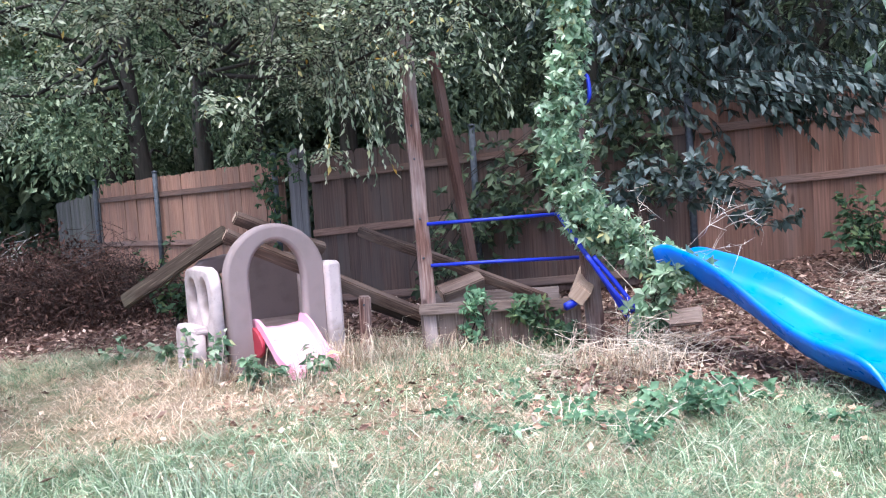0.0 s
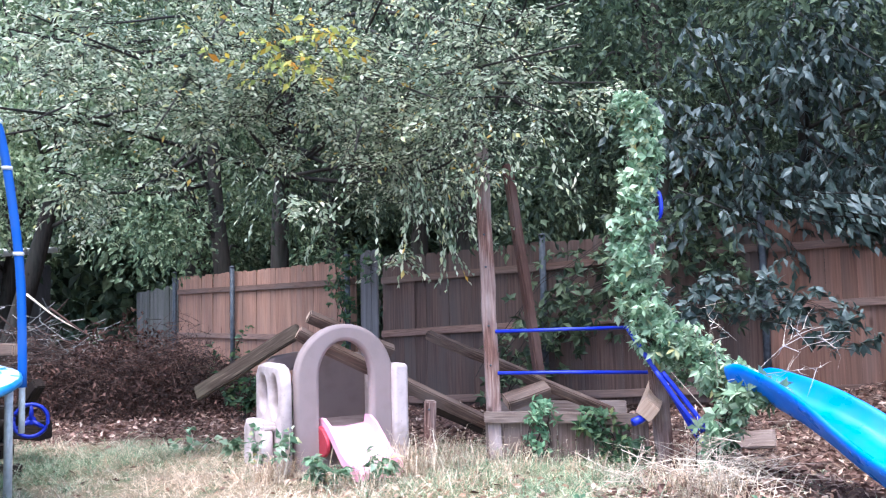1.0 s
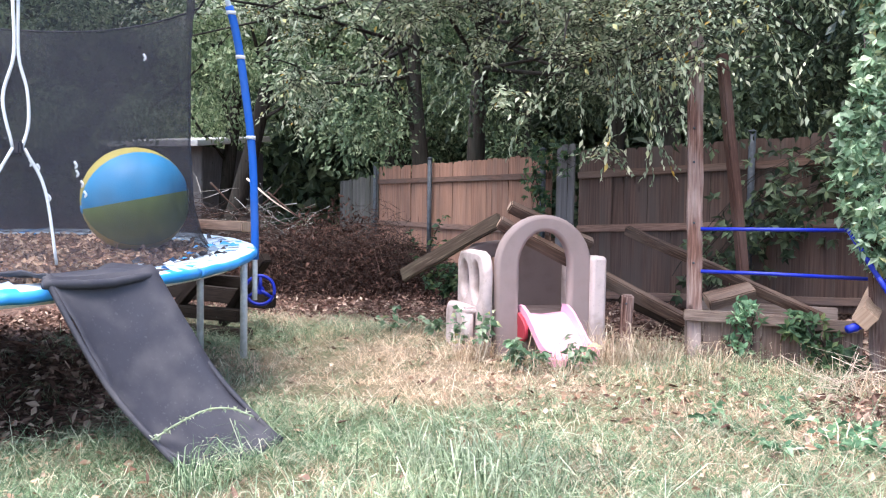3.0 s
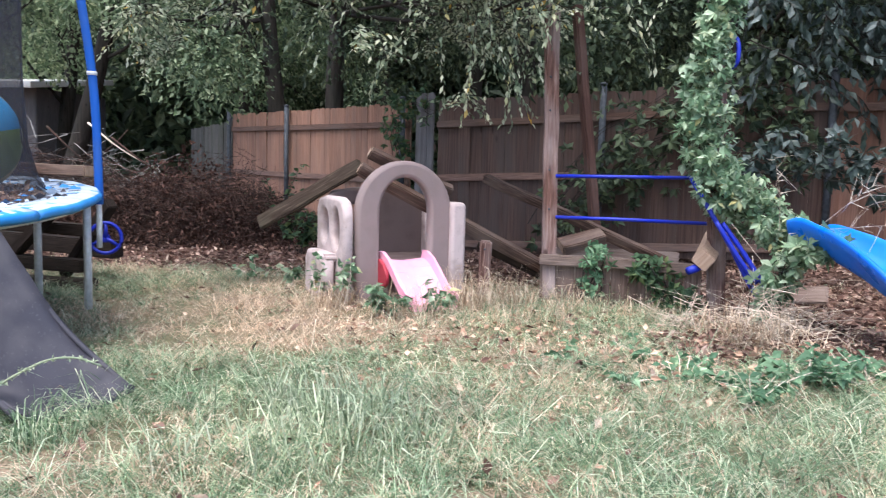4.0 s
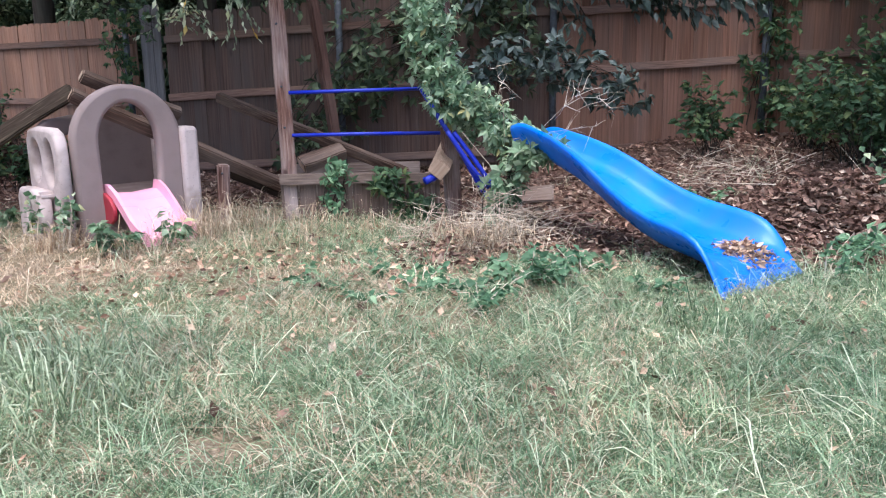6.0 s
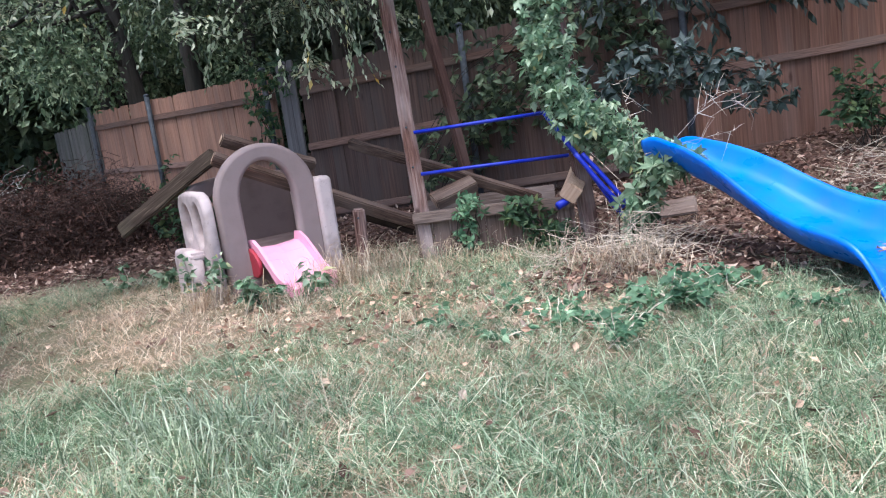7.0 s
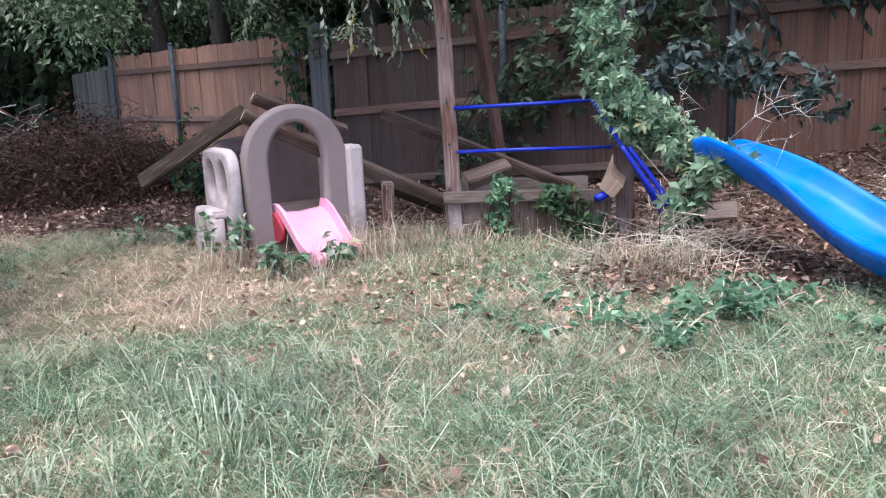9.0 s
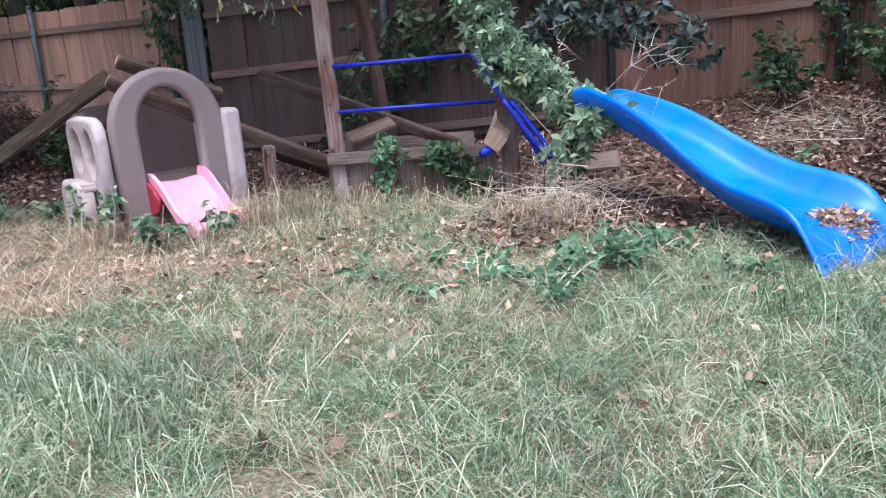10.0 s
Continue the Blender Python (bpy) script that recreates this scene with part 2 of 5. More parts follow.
SOIL, n_, l_, b_ = material("lawn_soil", 0.95, spec=0.1)
g_ = n_.new("ShaderNodeNewGeometry").outputs["Position"]
c_ = ramp(n_, l_, noise_tex(n_, l_, g_, 55, 6), [(0.3, (0.1, 0.065, 0.048)), (0.5, (0.27, 0.18, 0.135)), (0.7, (0.47, 0.34, 0.27))])
# Green thatch, darkened so its colour adds shade between the blades.
gr_ = ramp(n_, l_, noise_tex(n_, l_, g_, 80, 6), [(0.3, (0.04, 0.055, 0.025)), (0.7, (0.15, 0.17, 0.085))])
c_ = mixed(n_, l_, "MIX", ramp(n_, l_, noise_tex(n_, l_, g_, 0.9, 4), [(0.36, (0.3,) * 3), (0.6, (0.85,) * 3)]), c_, gr_)
at_ = n_.new("ShaderNodeAttribute")
at_.attribute_name = "litter"
lt_ = ramp(n_, l_, noise_tex(n_, l_, g_, 35, 7), [(0.3, (0.04, 0.022, 0.017)), (0.5, (0.11, 0.066, 0.051)), (0.7, (0.22, 0.145, 0.115))])
c_ = mixed(n_, l_, "MIX", at_.outputs["Fac"], c_, lt_)
l_.new(c_, b_.inputs["Base Color"])
bumped(n_, l_, b_, noise_tex(n_, l_, g_, 45, 8), 0.8, 0.03)


# ---- building helpers ----
RNG = np.random.default_rng(7)


def smooth(a, b, v):
    t = np.clip((v - a) / (b - a), 0, 1)
    return t * t * (3 - 2 * t)


def wave2(x, y, s):
    return np.sin(x * 1.7 * s + 1.3) * np.cos(y * 1.3 * s - 0.7) + 0.5 * np.sin(x * 3.1 * s - y * 2.7 * s + 2.1) + 0.35 * np.sin(x * 6.3 * s + y * 5.1 * s)


def ground_height(x, y):
    x, y = np.asarray(x, float), np.asarray(y, float)
    bank = 0.3 * smooth(5.2, 8.4, y) * smooth(0.8, 4.2, x) + 0.12 * smooth(2.8, 4.6, x) * smooth(3.8, 5.5, y)
    far = 0.02 * np.clip(y - 9, 0, 40)
    return bank + far + 0.012 * wave2(x, y, 1.6) * smooth(40, 10, np.hypot(x, y))


def litter_mask(x, y):
    x, y = np.asarray(x, float), np.asarray(y, float)
    w = 0.25 * wave2(x, y, 1.1)
    right = smooth(-0.3, 0.3, y - (4.75 - 0.28 * (x - 1.0)) + w) * smooth(0.5, 1.1, x + w)
    back = smooth(6.6, 7.4, y + 0.6 * w + 0.12 * x)
    under = np.maximum(smooth(1.95, 1.3, np.hypot(x + 4.7, y - 3.64) + 0.3 * w), smooth(-4.6, -5.4, x + 0.4 * w) * smooth(2.0, 3.0, y))
    return np.clip(np.maximum(np.maximum(right, back), under), 0, 1)


def mesh_of(name, verts, faces, mat=None, shade_smooth=False):
    """A mesh from numpy vertices (n,3) and faces (m,k)."""
    verts, faces = np.asarray(verts, np.float32), np.asarray(faces, np.int32)
    me = bpy.data.meshes.new(name)
    me.vertices.add(len(verts))
    me.vertices.foreach_set("co", verts.ravel())
    k = faces.shape[1]
    me.loops.add(faces.size)
    me.loops.foreach_set("vertex_index", faces.ravel())
    me.polygons.add(len(faces))
    me.polygons.foreach_set("loop_start", np.arange(0, faces.size, k, dtype=np.int32))
    me.polygons.foreach_set("use_smooth", np.full(len(faces), shade_smooth))
    me.update(calc_edges=True)
    if mat:
        me.materials.append(mat)
    return me


def base(name, label, category, at=(0, 0, 0), group="", kind=""):
    """An Empty at a thing's foot; its parts are given in world places."""
    e = new(name)
    e.location = at
    return tagged(e, label, category, group, kind)


def part(name, bm, mat, parent, label="", smoothed=False):
    """Links a bmesh or mesh (world places) as one mesh under a thing or part."""
    if isinstance(bm, bmesh.types.BMesh):
        me = bpy.data.meshes.new(name)
        bm.to_mesh(me)
        bm.free()
        if smoothed:
            me.polygons.foreach_set("use_smooth", np.full(len(me.polygons), True))
    else:
        me = bm
    if mat and not me.materials:
        me.materials.append(mat)
    ob = new(name, me)
    if parent is not None:
        ob.parent = parent
        top = parent
        off = Vector(top.location)
        while top.parent is not None:
            top = top.parent
            off += Vector(top.location)
        ob.location = -off
    if label:
        ob["label"] = label
    return ob


def placed(name, me, m, parent, label=""):
    """Links shared mesh data at the world pose m under a thing."""
    ob = new(name, me)
    off = Vector((0, 0, 0))
    top = parent
    while top is not None:
        off += Vector(top.location)
        top = top.parent
    ob.parent = parent
    ob.matrix_basis = Matrix.Translation(-off) @ m
    if label:
        ob["label"] = label
    return ob


def box_bm(size, bevel=0.006, m=None, wobble=0.0, cuts=0, seed=0):
    """A box centred on the origin with worn edges; x is its length."""
    bm = bmesh.new()
    bmesh.ops.create_cube(bm, size=1, matrix=Matrix.Diagonal((*size, 1)))
    if cuts:
        longest = [e for e in bm.edges if abs((e.verts[0].co - e.verts[1].co)[int(np.argmax(size))]) > 1e-6]
        bmesh.ops.subdivide_edges(bm, edges=longest, cuts=cuts)
    if bevel:
        sharp = [e for e in bm.edges if len(e.link_faces) == 2 and e.calc_face_angle(0) > 0.5]
        bmesh.ops.bevel(bm, geom=sharp, offset=bevel, segments=2, affect="EDGES")
    if wobble:
        for v in bm.verts:
            v.co += Vector(noise.noise_vector(v.co * 3 + Vector((seed, seed * 2, 0)))) * wobble
    if m is not None:
        bm.transform(m)
    return bm


def beam_pose(p, q, up=(0, 0, 1), twist=0.0):
    """A pose at the middle of p-q whose x runs along it."""
    p, q = Vector(p), Vector(q)
    x = (q - p).normalized()
    z = Vector(up)
    z = (z - x * z.dot(x)).normalized()
    y = z.cross(x)
    m = Matrix((x, y, z)).transposed().to_4x4()
    m.translation = (p + q) / 2
    return m @ pose(0, 0, 0, twist)


def beam(name, p, q, wide, thick, mat, parent, label="", twist=0.0, bevel=0.008, wobble=0.006, seed=1):
    length = (Vector(q) - Vector(p)).length
    bm = box_bm((length, wide, thick), bevel, None, wobble, 8, seed)
    if mat is BEAM_WOOD:
        for f in bm.faces:
            f.material_index = 1 if abs(f.normal.x) > 0.8 else 0
    me = bpy.data.meshes.new(name)
    bm.to_mesh(me)
    bm.free()
    me.materials.append(mat)
    if mat is BEAM_WOOD:
        me.materials.append(END_GRAIN)
    return placed(name, me, beam_pose(p, q, twist=twist), parent, label)


def tube_mesh(name, pts, radii, mat, sides=8, caps=True):
    """A round bar through the points with a radius at each."""
    pts = [Vector(p) for p in pts]
    radii = [radii] * len(pts) if isinstance(radii, (int, float)) else radii
    vs, fs = [], []
    ref = Vector((0.3, 0.2, 1)).normalized()
    for i, p in enumerate(pts):
        d = (pts[min(i + 1, len(pts) - 1)] - pts[max(i - 1, 0)]).normalized()
        a = d.cross(ref)
        a = a.normalized() if a.length > 1e-3 else d.cross(Vector((1, 0, 0))).normalized()
        b = d.cross(a)
        for k in range(sides):
            w = 2 * math.pi * k / sides
            vs.append(p + (a * math.cos(w) + b * math.sin(w)) * radii[i])
    for i in range(len(pts) - 1):
        for k in range(sides):
            j = (k + 1) % sides
            fs.append((i * sides + k, i * sides + j, (i + 1) * sides + j, (i + 1) * sides + k))
    me = bpy.data.meshes.new(name)
    if caps:
        fs += [tuple(range(sides - 1, -1, -1)), tuple(range((len(pts) - 1) * sides, len(pts) * sides))]
    me.from_pydata([tuple(v) for v in vs], [], fs)
    me.polygons.foreach_set("use_smooth", np.full(len(me.polygons), True))
    me.materials.append(mat)
    return me


def tube(name, pts, radii, mat, parent, label="", sides=8):
    return part(name, tube_mesh(name, pts, radii, mat, sides), mat, parent, label)


def bent(points, steps=6):
    """A smooth line through a few points (Catmull-Rom)."""
    p = [Vector(q) for q in points]
    p = [p[0] * 2 - p[1]] + p + [p[-1] * 2 - p[-2]]
    out = []
    for i in range(1, len(p) - 2):
        for k in range(steps):
            t = k / steps
            out.append(0.5 * ((2 * p[i]) + (p[i + 1] - p[i - 1]) * t + (2 * p[i - 1] - 5 * p[i] + 4 * p[i + 1] - p[i + 2]) * t * t
                              + (3 * p[i] - p[i - 1] - 3 * p[i + 1] + p[i + 2]) * t ** 3))
    return out + [p[-2]]


def panel_mesh(name, outlines, thick, mat, bevel=0.012):
    """A moulded panel: outer outline and holes in its own x-y plane, with rounded rims."""
    cu = bpy.data.curves.new(name, "CURVE")
    cu.dimensions, cu.fill_mode, cu.extrude, cu.bevel_depth, cu.bevel_resolution = "2D", "BOTH", thick / 2 - bevel, bevel, 2
    cu.offset = -bevel
    for line in outlines:
        s = cu.splines.new("POLY")
        s.points.add(len(line) - 1)
        for pt, (x, y) in zip(s.points, line):
            pt.co = (x, y, 0, 1)
        s.use_cyclic_u = True
    ob = bpy.data.objects.new(name, cu)
    scene.collection.objects.link(ob)
    me = bpy.data.meshes.new_from_object(ob.evaluated_get(bpy.context.evaluated_depsgraph_get()))
    bpy.data.objects.remove(ob)
    me.name = name
    me.materials.clear()
    me.materials.append(mat)
    return me


def oval(cx, cy, rx, ry, count=20):
    return [(cx + rx * math.cos(2 * math.pi * k / count), cy + ry * math.sin(2 * math.pi * k / count)) for k in range(count)]


def round_rect(x0, y0, x1, y1, r, seg=5):
    out = []
    for cx, cy, a0 in ((x1 - r, y1 - r, 0), (x0 + r, y1 - r, 90), (x0 + r, y0 + r, 180), (x1 - r, y0 + r, 270)):
        for k in range(seg + 1):
            a = radians(a0 + 90 * k / seg)
            out.append((cx + r * math.cos(a), cy + r * math.sin(a)))
    return out


def leaves_mesh(name, centres, along, sizes, mat, aspect=0.5, fold=0.25, droop=0.0, rng=RNG, far=False):
    """Many pointed leaves, folded along the midrib and lying along given directions; far ones have two faces."""
    c = np.asarray(centres, float)
    n = len(c)
    a = np.asarray(along, float)
    a = a / np.maximum(np.linalg.norm(a, axis=1, keepdims=True), 1e-6)
    r = rng.normal(size=(n, 3))
    r[:, 2] = np.abs(r[:, 2]) + 0.5
    s = np.cross(a, r)
    s /= np.maximum(np.linalg.norm(s, axis=1, keepdims=True), 1e-6)
    up = np.cross(s, a)
    L = np.asarray(sizes, float).reshape(-1, 1) * np.ones((n, 1))
    W = L * aspect / 2
    if far:
        v = np.stack([c, c + a * L * 0.45 + s * W + up * W * fold, c + a * L * 0.45 - s * W + up * W * fold, c + a * L - up * L * droop], 1)
        i = np.arange(n)[:, None] * 4
        return mesh_of(name, v.reshape(-1, 3), np.concatenate([i + [0, 3, 1], i + [0, 2, 3]], 1).reshape(-1, 3), mat)
    v = np.empty((n, 6, 3))
    v[:, 0] = c
    v[:, 1] = c + a * L * 0.45 + s * W + up * W * fold
    v[:, 2] = c + a * L * 0.45 - s * W + up * W * fold
    v[:, 3] = c + a * L - up * L * droop
    v[:, 4] = c + a * L * 0.42
    v[:, 5] = c + a * L * 0.75 - up * L * droop * 0.4
    i = np.arange(n)[:, None] * 6
    f = np.concatenate([i + [0, 4, 1], i + [0, 2, 4], i + [1, 4, 5], i + [4, 2, 5], i + [1, 5, 3], i + [5, 2, 3]], 1).reshape(-1, 3)
    return mesh_of(name, v.reshape(-1, 3), f, mat)


def blades_mesh(name, feet, tips, widths, mat, sag=0.25, rng=RNG):
    """Grass blades from feet to tips, bending over."""
    f, t = np.asarray(feet, float), np.asarray(tips, float)
    n = len(f)
    d = t - f
    side = np.cross(d, [0, 0, 1.0]) + rng.normal(size=(n, 3)) * 0.3 * np.linalg.norm(d, axis=1, keepdims=True)
    side /= np.maximum(np.linalg.norm(side, axis=1, keepdims=True), 1e-6)
    w = np.asarray(widths, float).reshape(-1, 1) * np.ones((n, 1))
    mid = f + d * 0.5 + np.array([0, 0, 1.0]) * np.linalg.norm(d, axis=1, keepdims=True) * sag
    v = np.stack([f - side * w / 2, f + side * w / 2, mid - side * w * 0.4, mid + side * w * 0.4, t], 1)
    i = np.arange(n)[:, None] * 5
    tri = np.concatenate([i + [0, 1, 3], i + [0, 3, 2], i + [2, 3, 4]], 1).reshape(-1, 3)
    return mesh_of(name, v.reshape(-1, 3), tri, mat)


def twigs_mesh(name, lines, radius, mat, sides=3):
    """Many thin twigs in one mesh."""
    vs, fs = [], []
    for pts in lines:
        pts = np.asarray(pts, float)
        k = len(pts)
        o = len(vs)
        for i in range(k):
            d = pts[min(i + 1, k - 1)] - pts[max(i - 1, 0)]
            a = np.cross(d, (0.31, 0.22, 0.93))
            a /= max(np.linalg.norm(a), 1e-6)
            b = np.cross(d, a)
            b /= max(np.linalg.norm(b), 1e-6)
            rr = radius * (1 - 0.75 * i / (k - 1))
            for j in range(sides):
                w = 2 * math.pi * j / sides
                vs.append(pts[i] + (a * math.cos(w) + b * math.sin(w)) * rr)
        for i in range(k - 1):
            for j in range(sides):
                q = (j + 1) % sides
                fs.append((o + i * sides + j, o + i * sides + q, o + (i + 1) * sides + q, o + (i + 1) * sides + j))
    return mesh_of(name, vs, fs, mat)


def stuff(name, me, label, category):
    return tagged(new(name, me), label, category, kind="stuff")


# ---- ground: one sheet out to the horizon ----
def axis_steps(lo, hi, fine, far):
    inner = np.arange(lo, hi + 1e-6, fine)
    grow = [fine]
    while sum(grow) < far:
        grow.append(grow[-1] * 1.35)
    g = np.cumsum(grow)
    return np.concatenate([(lo - g)[::-1], inner, hi + g])


gx, gy = axis_steps(-8, 7, 0.08, 400), axis_steps(-1, 12, 0.08, 400)
GX, GY = np.meshgrid(gx, gy)
gv = np.stack([GX, GY, ground_height(GX, GY)], -1).reshape(-1, 3)
nx, ny = len(gx), len(gy)
gi = (np.arange(ny - 1)[:, None] * nx + np.arange(nx - 1)[None]).ravel()
ground_me = mesh_of("ground", gv, np.stack([gi, gi + 1, gi + nx + 1, gi + nx], 1), SOIL, True)
ground_me.attributes.new("litter", "FLOAT", "POINT").data.foreach_set("value", litter_mask(gv[:, 0], gv[:, 1]).astype(np.float32))
tagged(new("ground", ground_me), "patchy backyard ground of dry soil, thatch and leaf litter", "ground", kind="structure")


# ---- fence ----
def picket_mesh(name, wide, tall, thick, mat):
    """A dog-eared board, foot at the origin."""
    bm = bmesh.new()
    c = wide * 0.15
    h = wide / 2
    prof = [(-h, 0), (h, 0), (h, tall - c), (h - c, tall), (-h + c, tall), (-h, tall - c)]
    front = [bm.verts.new((x, -thick / 2, z)) for x, z in prof]
    back = [bm.verts.new((x, thick / 2, z)) for x, z in prof]
    bm.faces.new(front)
    bm.faces.new(back[::-1])
    for k in range(6):
        bm.faces.new((front[k], back[k], back[(k + 1) % 6], front[(k + 1) % 6]))
    bmesh.ops.recalc_face_normals(bm, faces=bm.faces[:])
    me = bpy.data.meshes.new(name)
    bm.to_mesh(me)
    bm.free()
    me.materials.append(mat)
    return me


def fence(label, p0, p1, foot0, foot1, top0, top1, mat, rail_mat, posts=(), rails=(0.17, 0.52, 0.93), side=-1, wide=0.14, seed=0, post_over=0.06, rail_to=1.0):
    """A run of upright boards on rails; side: where the rails and posts stand."""
    rng = np.random.default_rng(seed)
    p0, p1 = np.array(p0, float), np.array(p1, float)
    length = np.linalg.norm(p1 - p0)
    u = (p1 - p0) / length
    nrm = np.array([-u[1], u[0]]) * side
    yaw = math.degrees(math.atan2(u[1], u[0]))
    thing = base("fence", label, "fence", (*p0, foot0))
    count = int(length / wide)
    me = picket_mesh("board", length / count - 0.001, 1.0, 0.018, mat)
    for k in range(count):
        s = (k + 0.5) / count
        q = p0 + u * length * s
        z0, z1 = foot0 + (foot1 - foot0) * s - 0.03, top0 + (top1 - top0) * s + rng.normal() * 0.008
        m = pose(q[0], q[1], z0, rng.normal() * 0.25, rng.normal() * 0.1, yaw + rng.normal() * 0.35) @ Matrix.Diagonal((1, 1, z1 - z0, 1))
        placed("board", me, m, thing)
    for f in rails:
        za, zb = top0 - (top0 - foot0) * f, top1 - (top1 - foot1) * f
        a, b = p0 + nrm * 0.03, p1 + nrm * 0.03
        beam("rail", (*a, za), (*b, zb), 0.038, 0.085, rail_mat, thing, seed=seed + int(f * 100))
    for s in posts:
        q = p0 + u * length * s + nrm * 0.085
        z0, z1 = foot0 + (foot1 - foot0) * s, top0 + (top1 - top0) * s
        post = tube("post", [(*q, z0 - 0.1), (*q, z1 + post_over)], 0.038, FENCE_STEEL, thing, "dull galvanised steel post", 10)
        tube("cap", [(*q, z1 + post_over), (*q, z1 + post_over + 0.02), (*q, z1 + post_over + 0.035)], [0.044, 0.042, 0.014], FENCE_STEEL, post, "", 10)
    return thing


fence("brown cedar board fence with two rails and steel posts", (-5.9, 14.38), (-2.05, 10.8), 0.0, 0.0, 1.83, 1.83, FENCE_TAN, RAIL_WOOD, (0.0, 0.397, 0.985), (0.15, 0.56, 0.93), -1, seed=1)
fence("bleached grey end boards of the fence", (-1.94, 10.54), (-1.66, 10.15), 0.0, 0.0, 1.9, 1.93, FENCE_PALE, GREY_WOOD_X, (), (0.35, 0.6), 1, seed=2)
fence("shaded brown board fence half hidden by creeper", (-1.58, 10.0), (2.55, 8.82), 0.0, 0.2, 1.81, 2.02, FENCE_SHADED, RAIL_WOOD, (0.47,), (0.155, 0.51, 0.95), -1, seed=3)
fence("weathered reddish cedar board fence with three rails", (2.58, 8.81), (4.68, 8.21), 0.2, 0.33, 2.02, 2.1, FENCE_WOOD, RAIL_WOOD, (0.0, 0.99), (0.165, 0.5, 0.97), -1, seed=4)
fence("reddish cedar board fence running on behind shrubs", (4.74, 8.2), (9.2, 7.9), 0.33, 0.4, 2.16, 2.25, FENCE_WOOD, RAIL_WOOD, (0.5,), (0.17, 0.5, 0.96), -1, seed=5)
fence("old grey board fence falling apart", (-7.5, 16.2), (-6.0, 14.6), 0.0, 0.0, 1.6, 1.72, FENCE_OLD, FENCE_OLD, (0.9,), (0.15, 0.56), 1, seed=6)


# ---- toddler playhouse ----
def playhouse():
    h = base("playhouse", "taupe and pale tan plastic toddler playhouse standing in long grass", "playhouse", (-1.22, 6.35, 0))
    yaw = 34.0
    room = pose(-1.70, 6.06, 0, 0, 0, yaw)             # x along the front, y to the back
    upright = pose(0, 0, 0, 90)                          # panel plane to x-z
    W, D = 0.96, 0.66

    def put(name, outlines, thick, mat, m, label="", bevel=0.014):
        return placed(name, panel_mesh(name, outlines, thick, mat, bevel), room @ m @ upright, h, label)

    # front wall: a broad arch
    cx, ro, ri, spring = 0.45, 0.4, 0.212, 0.69
    outer = [(cx + ro, 0.0)] + [(cx + ro * math.cos(radians(a)), spring + ro * math.sin(radians(a))) for a in range(0, 181, 9)] + [(cx - ro, 0.0)]
    inner = [(cx - ri, 0.0)] + [(cx - ri * math.cos(radians(a)), spring + ri * 1.28 * math.sin(radians(a))) for a in range(0, 181, 9)] + [(cx + ri, 0.0)]
    inner = [(cx - ri, 0.26)] + inner[1:-1] + [(cx + ri, 0.26)]
    put("arch_wall", [outer, inner], 0.1, BROWN_PLASTIC, pose(0, 0.0, 0), "taupe arched front wall", 0.03)
    # right corner column
    put("corner_column", [round_rect(-0.05, 0, 0.085, 0.77, 0.04)], 0.16, TAN_PLASTIC, pose(cx + ro + 0.03, -0.01, 0), "pale tan corner column", 0.03)
    # side walls, pierced, with curved tops
    side = [(0, 0), (D, 0), (D, 0.70), (D - 0.06, 0.775), (D - 0.2, 0.8), (0.14, 0.8), (0.06, 0.775), (0.015, 0.72), (0, 0.62)]
    turn = pose(0, 0, 0, 0, 0, 90)
    put("side_wall", [side, oval(0.2, 0.55, 0.085, 0.16), oval(0.47, 0.56, 0.1, 0.14)], 0.085, TAN_PLASTIC, pose(0.0, -0.01, 0) @ turn, "pale tan side wall with oval holes", 0.03)
    right = [(0, 0), (D, 0), (D, 0.74), (D - 0.1, 0.76), (D - 0.14, 0.72), (D - 0.15, 0.42), (D - 0.22, 0.34), (0.16, 0.34), (0.1, 0.4), (0.09, 0.72), (0.04, 0.76), (0, 0.74)]
    put("side_wall", [right], 0.08, TAN_PLASTIC, pose(W - 0.02, 0.03, 0) @ turn, "pale tan side wall with a deep notch", 0.025)
    back = [(0, 0), (W, 0), (W, 0.74), (W - 0.1, 0.83), (W - 0.3, 0.86), (0.3, 0.86), (0.1, 0.83), (0, 0.74)]
    # Back wall and deck take the taupe with indoor shade in its colour.
    put("back_wall", [back, oval(W * 0.3, 0.52, 0.13, 0.2)], 0.08, SHADED_PLASTIC, pose(0, D, 0), "taupe back wall", 0.025)
    # climbing step outside the left wall
    step = [(-0.02, 0), (0.44, 0), (0.44, 0.3), (0.38, 0.37), (0.08, 0.37), (-0.02, 0.3)]
    s1 = put("step", [step, oval(0.2, 0.2, 0.06, 0.09)], 0.1, TAN_PLASTIC, pose(-0.11, 0.15, 0) @ turn, "pale moulded climbing step", 0.03)
    part_top = box_bm((0.2, 0.44, 0.06), 0.02)
    me = bpy.data.meshes.new("tread")
    part_top.to_mesh(me)
    part_top.free()
    me.materials.append(TAN_PLASTIC)
    placed("tread", me, room @ pose(-0.05, 0.36, 0.33), h)
    me = bpy.data.meshes.new("deck")
    d_ = box_bm((W - 0.1, D - 0.08, 0.05), 0.015)
    d_.to_mesh(me)
    d_.free()
    me.materials.append(SHADED_PLASTIC)
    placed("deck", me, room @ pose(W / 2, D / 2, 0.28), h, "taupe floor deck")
    # pink slide out of the arch
    width = 0.4
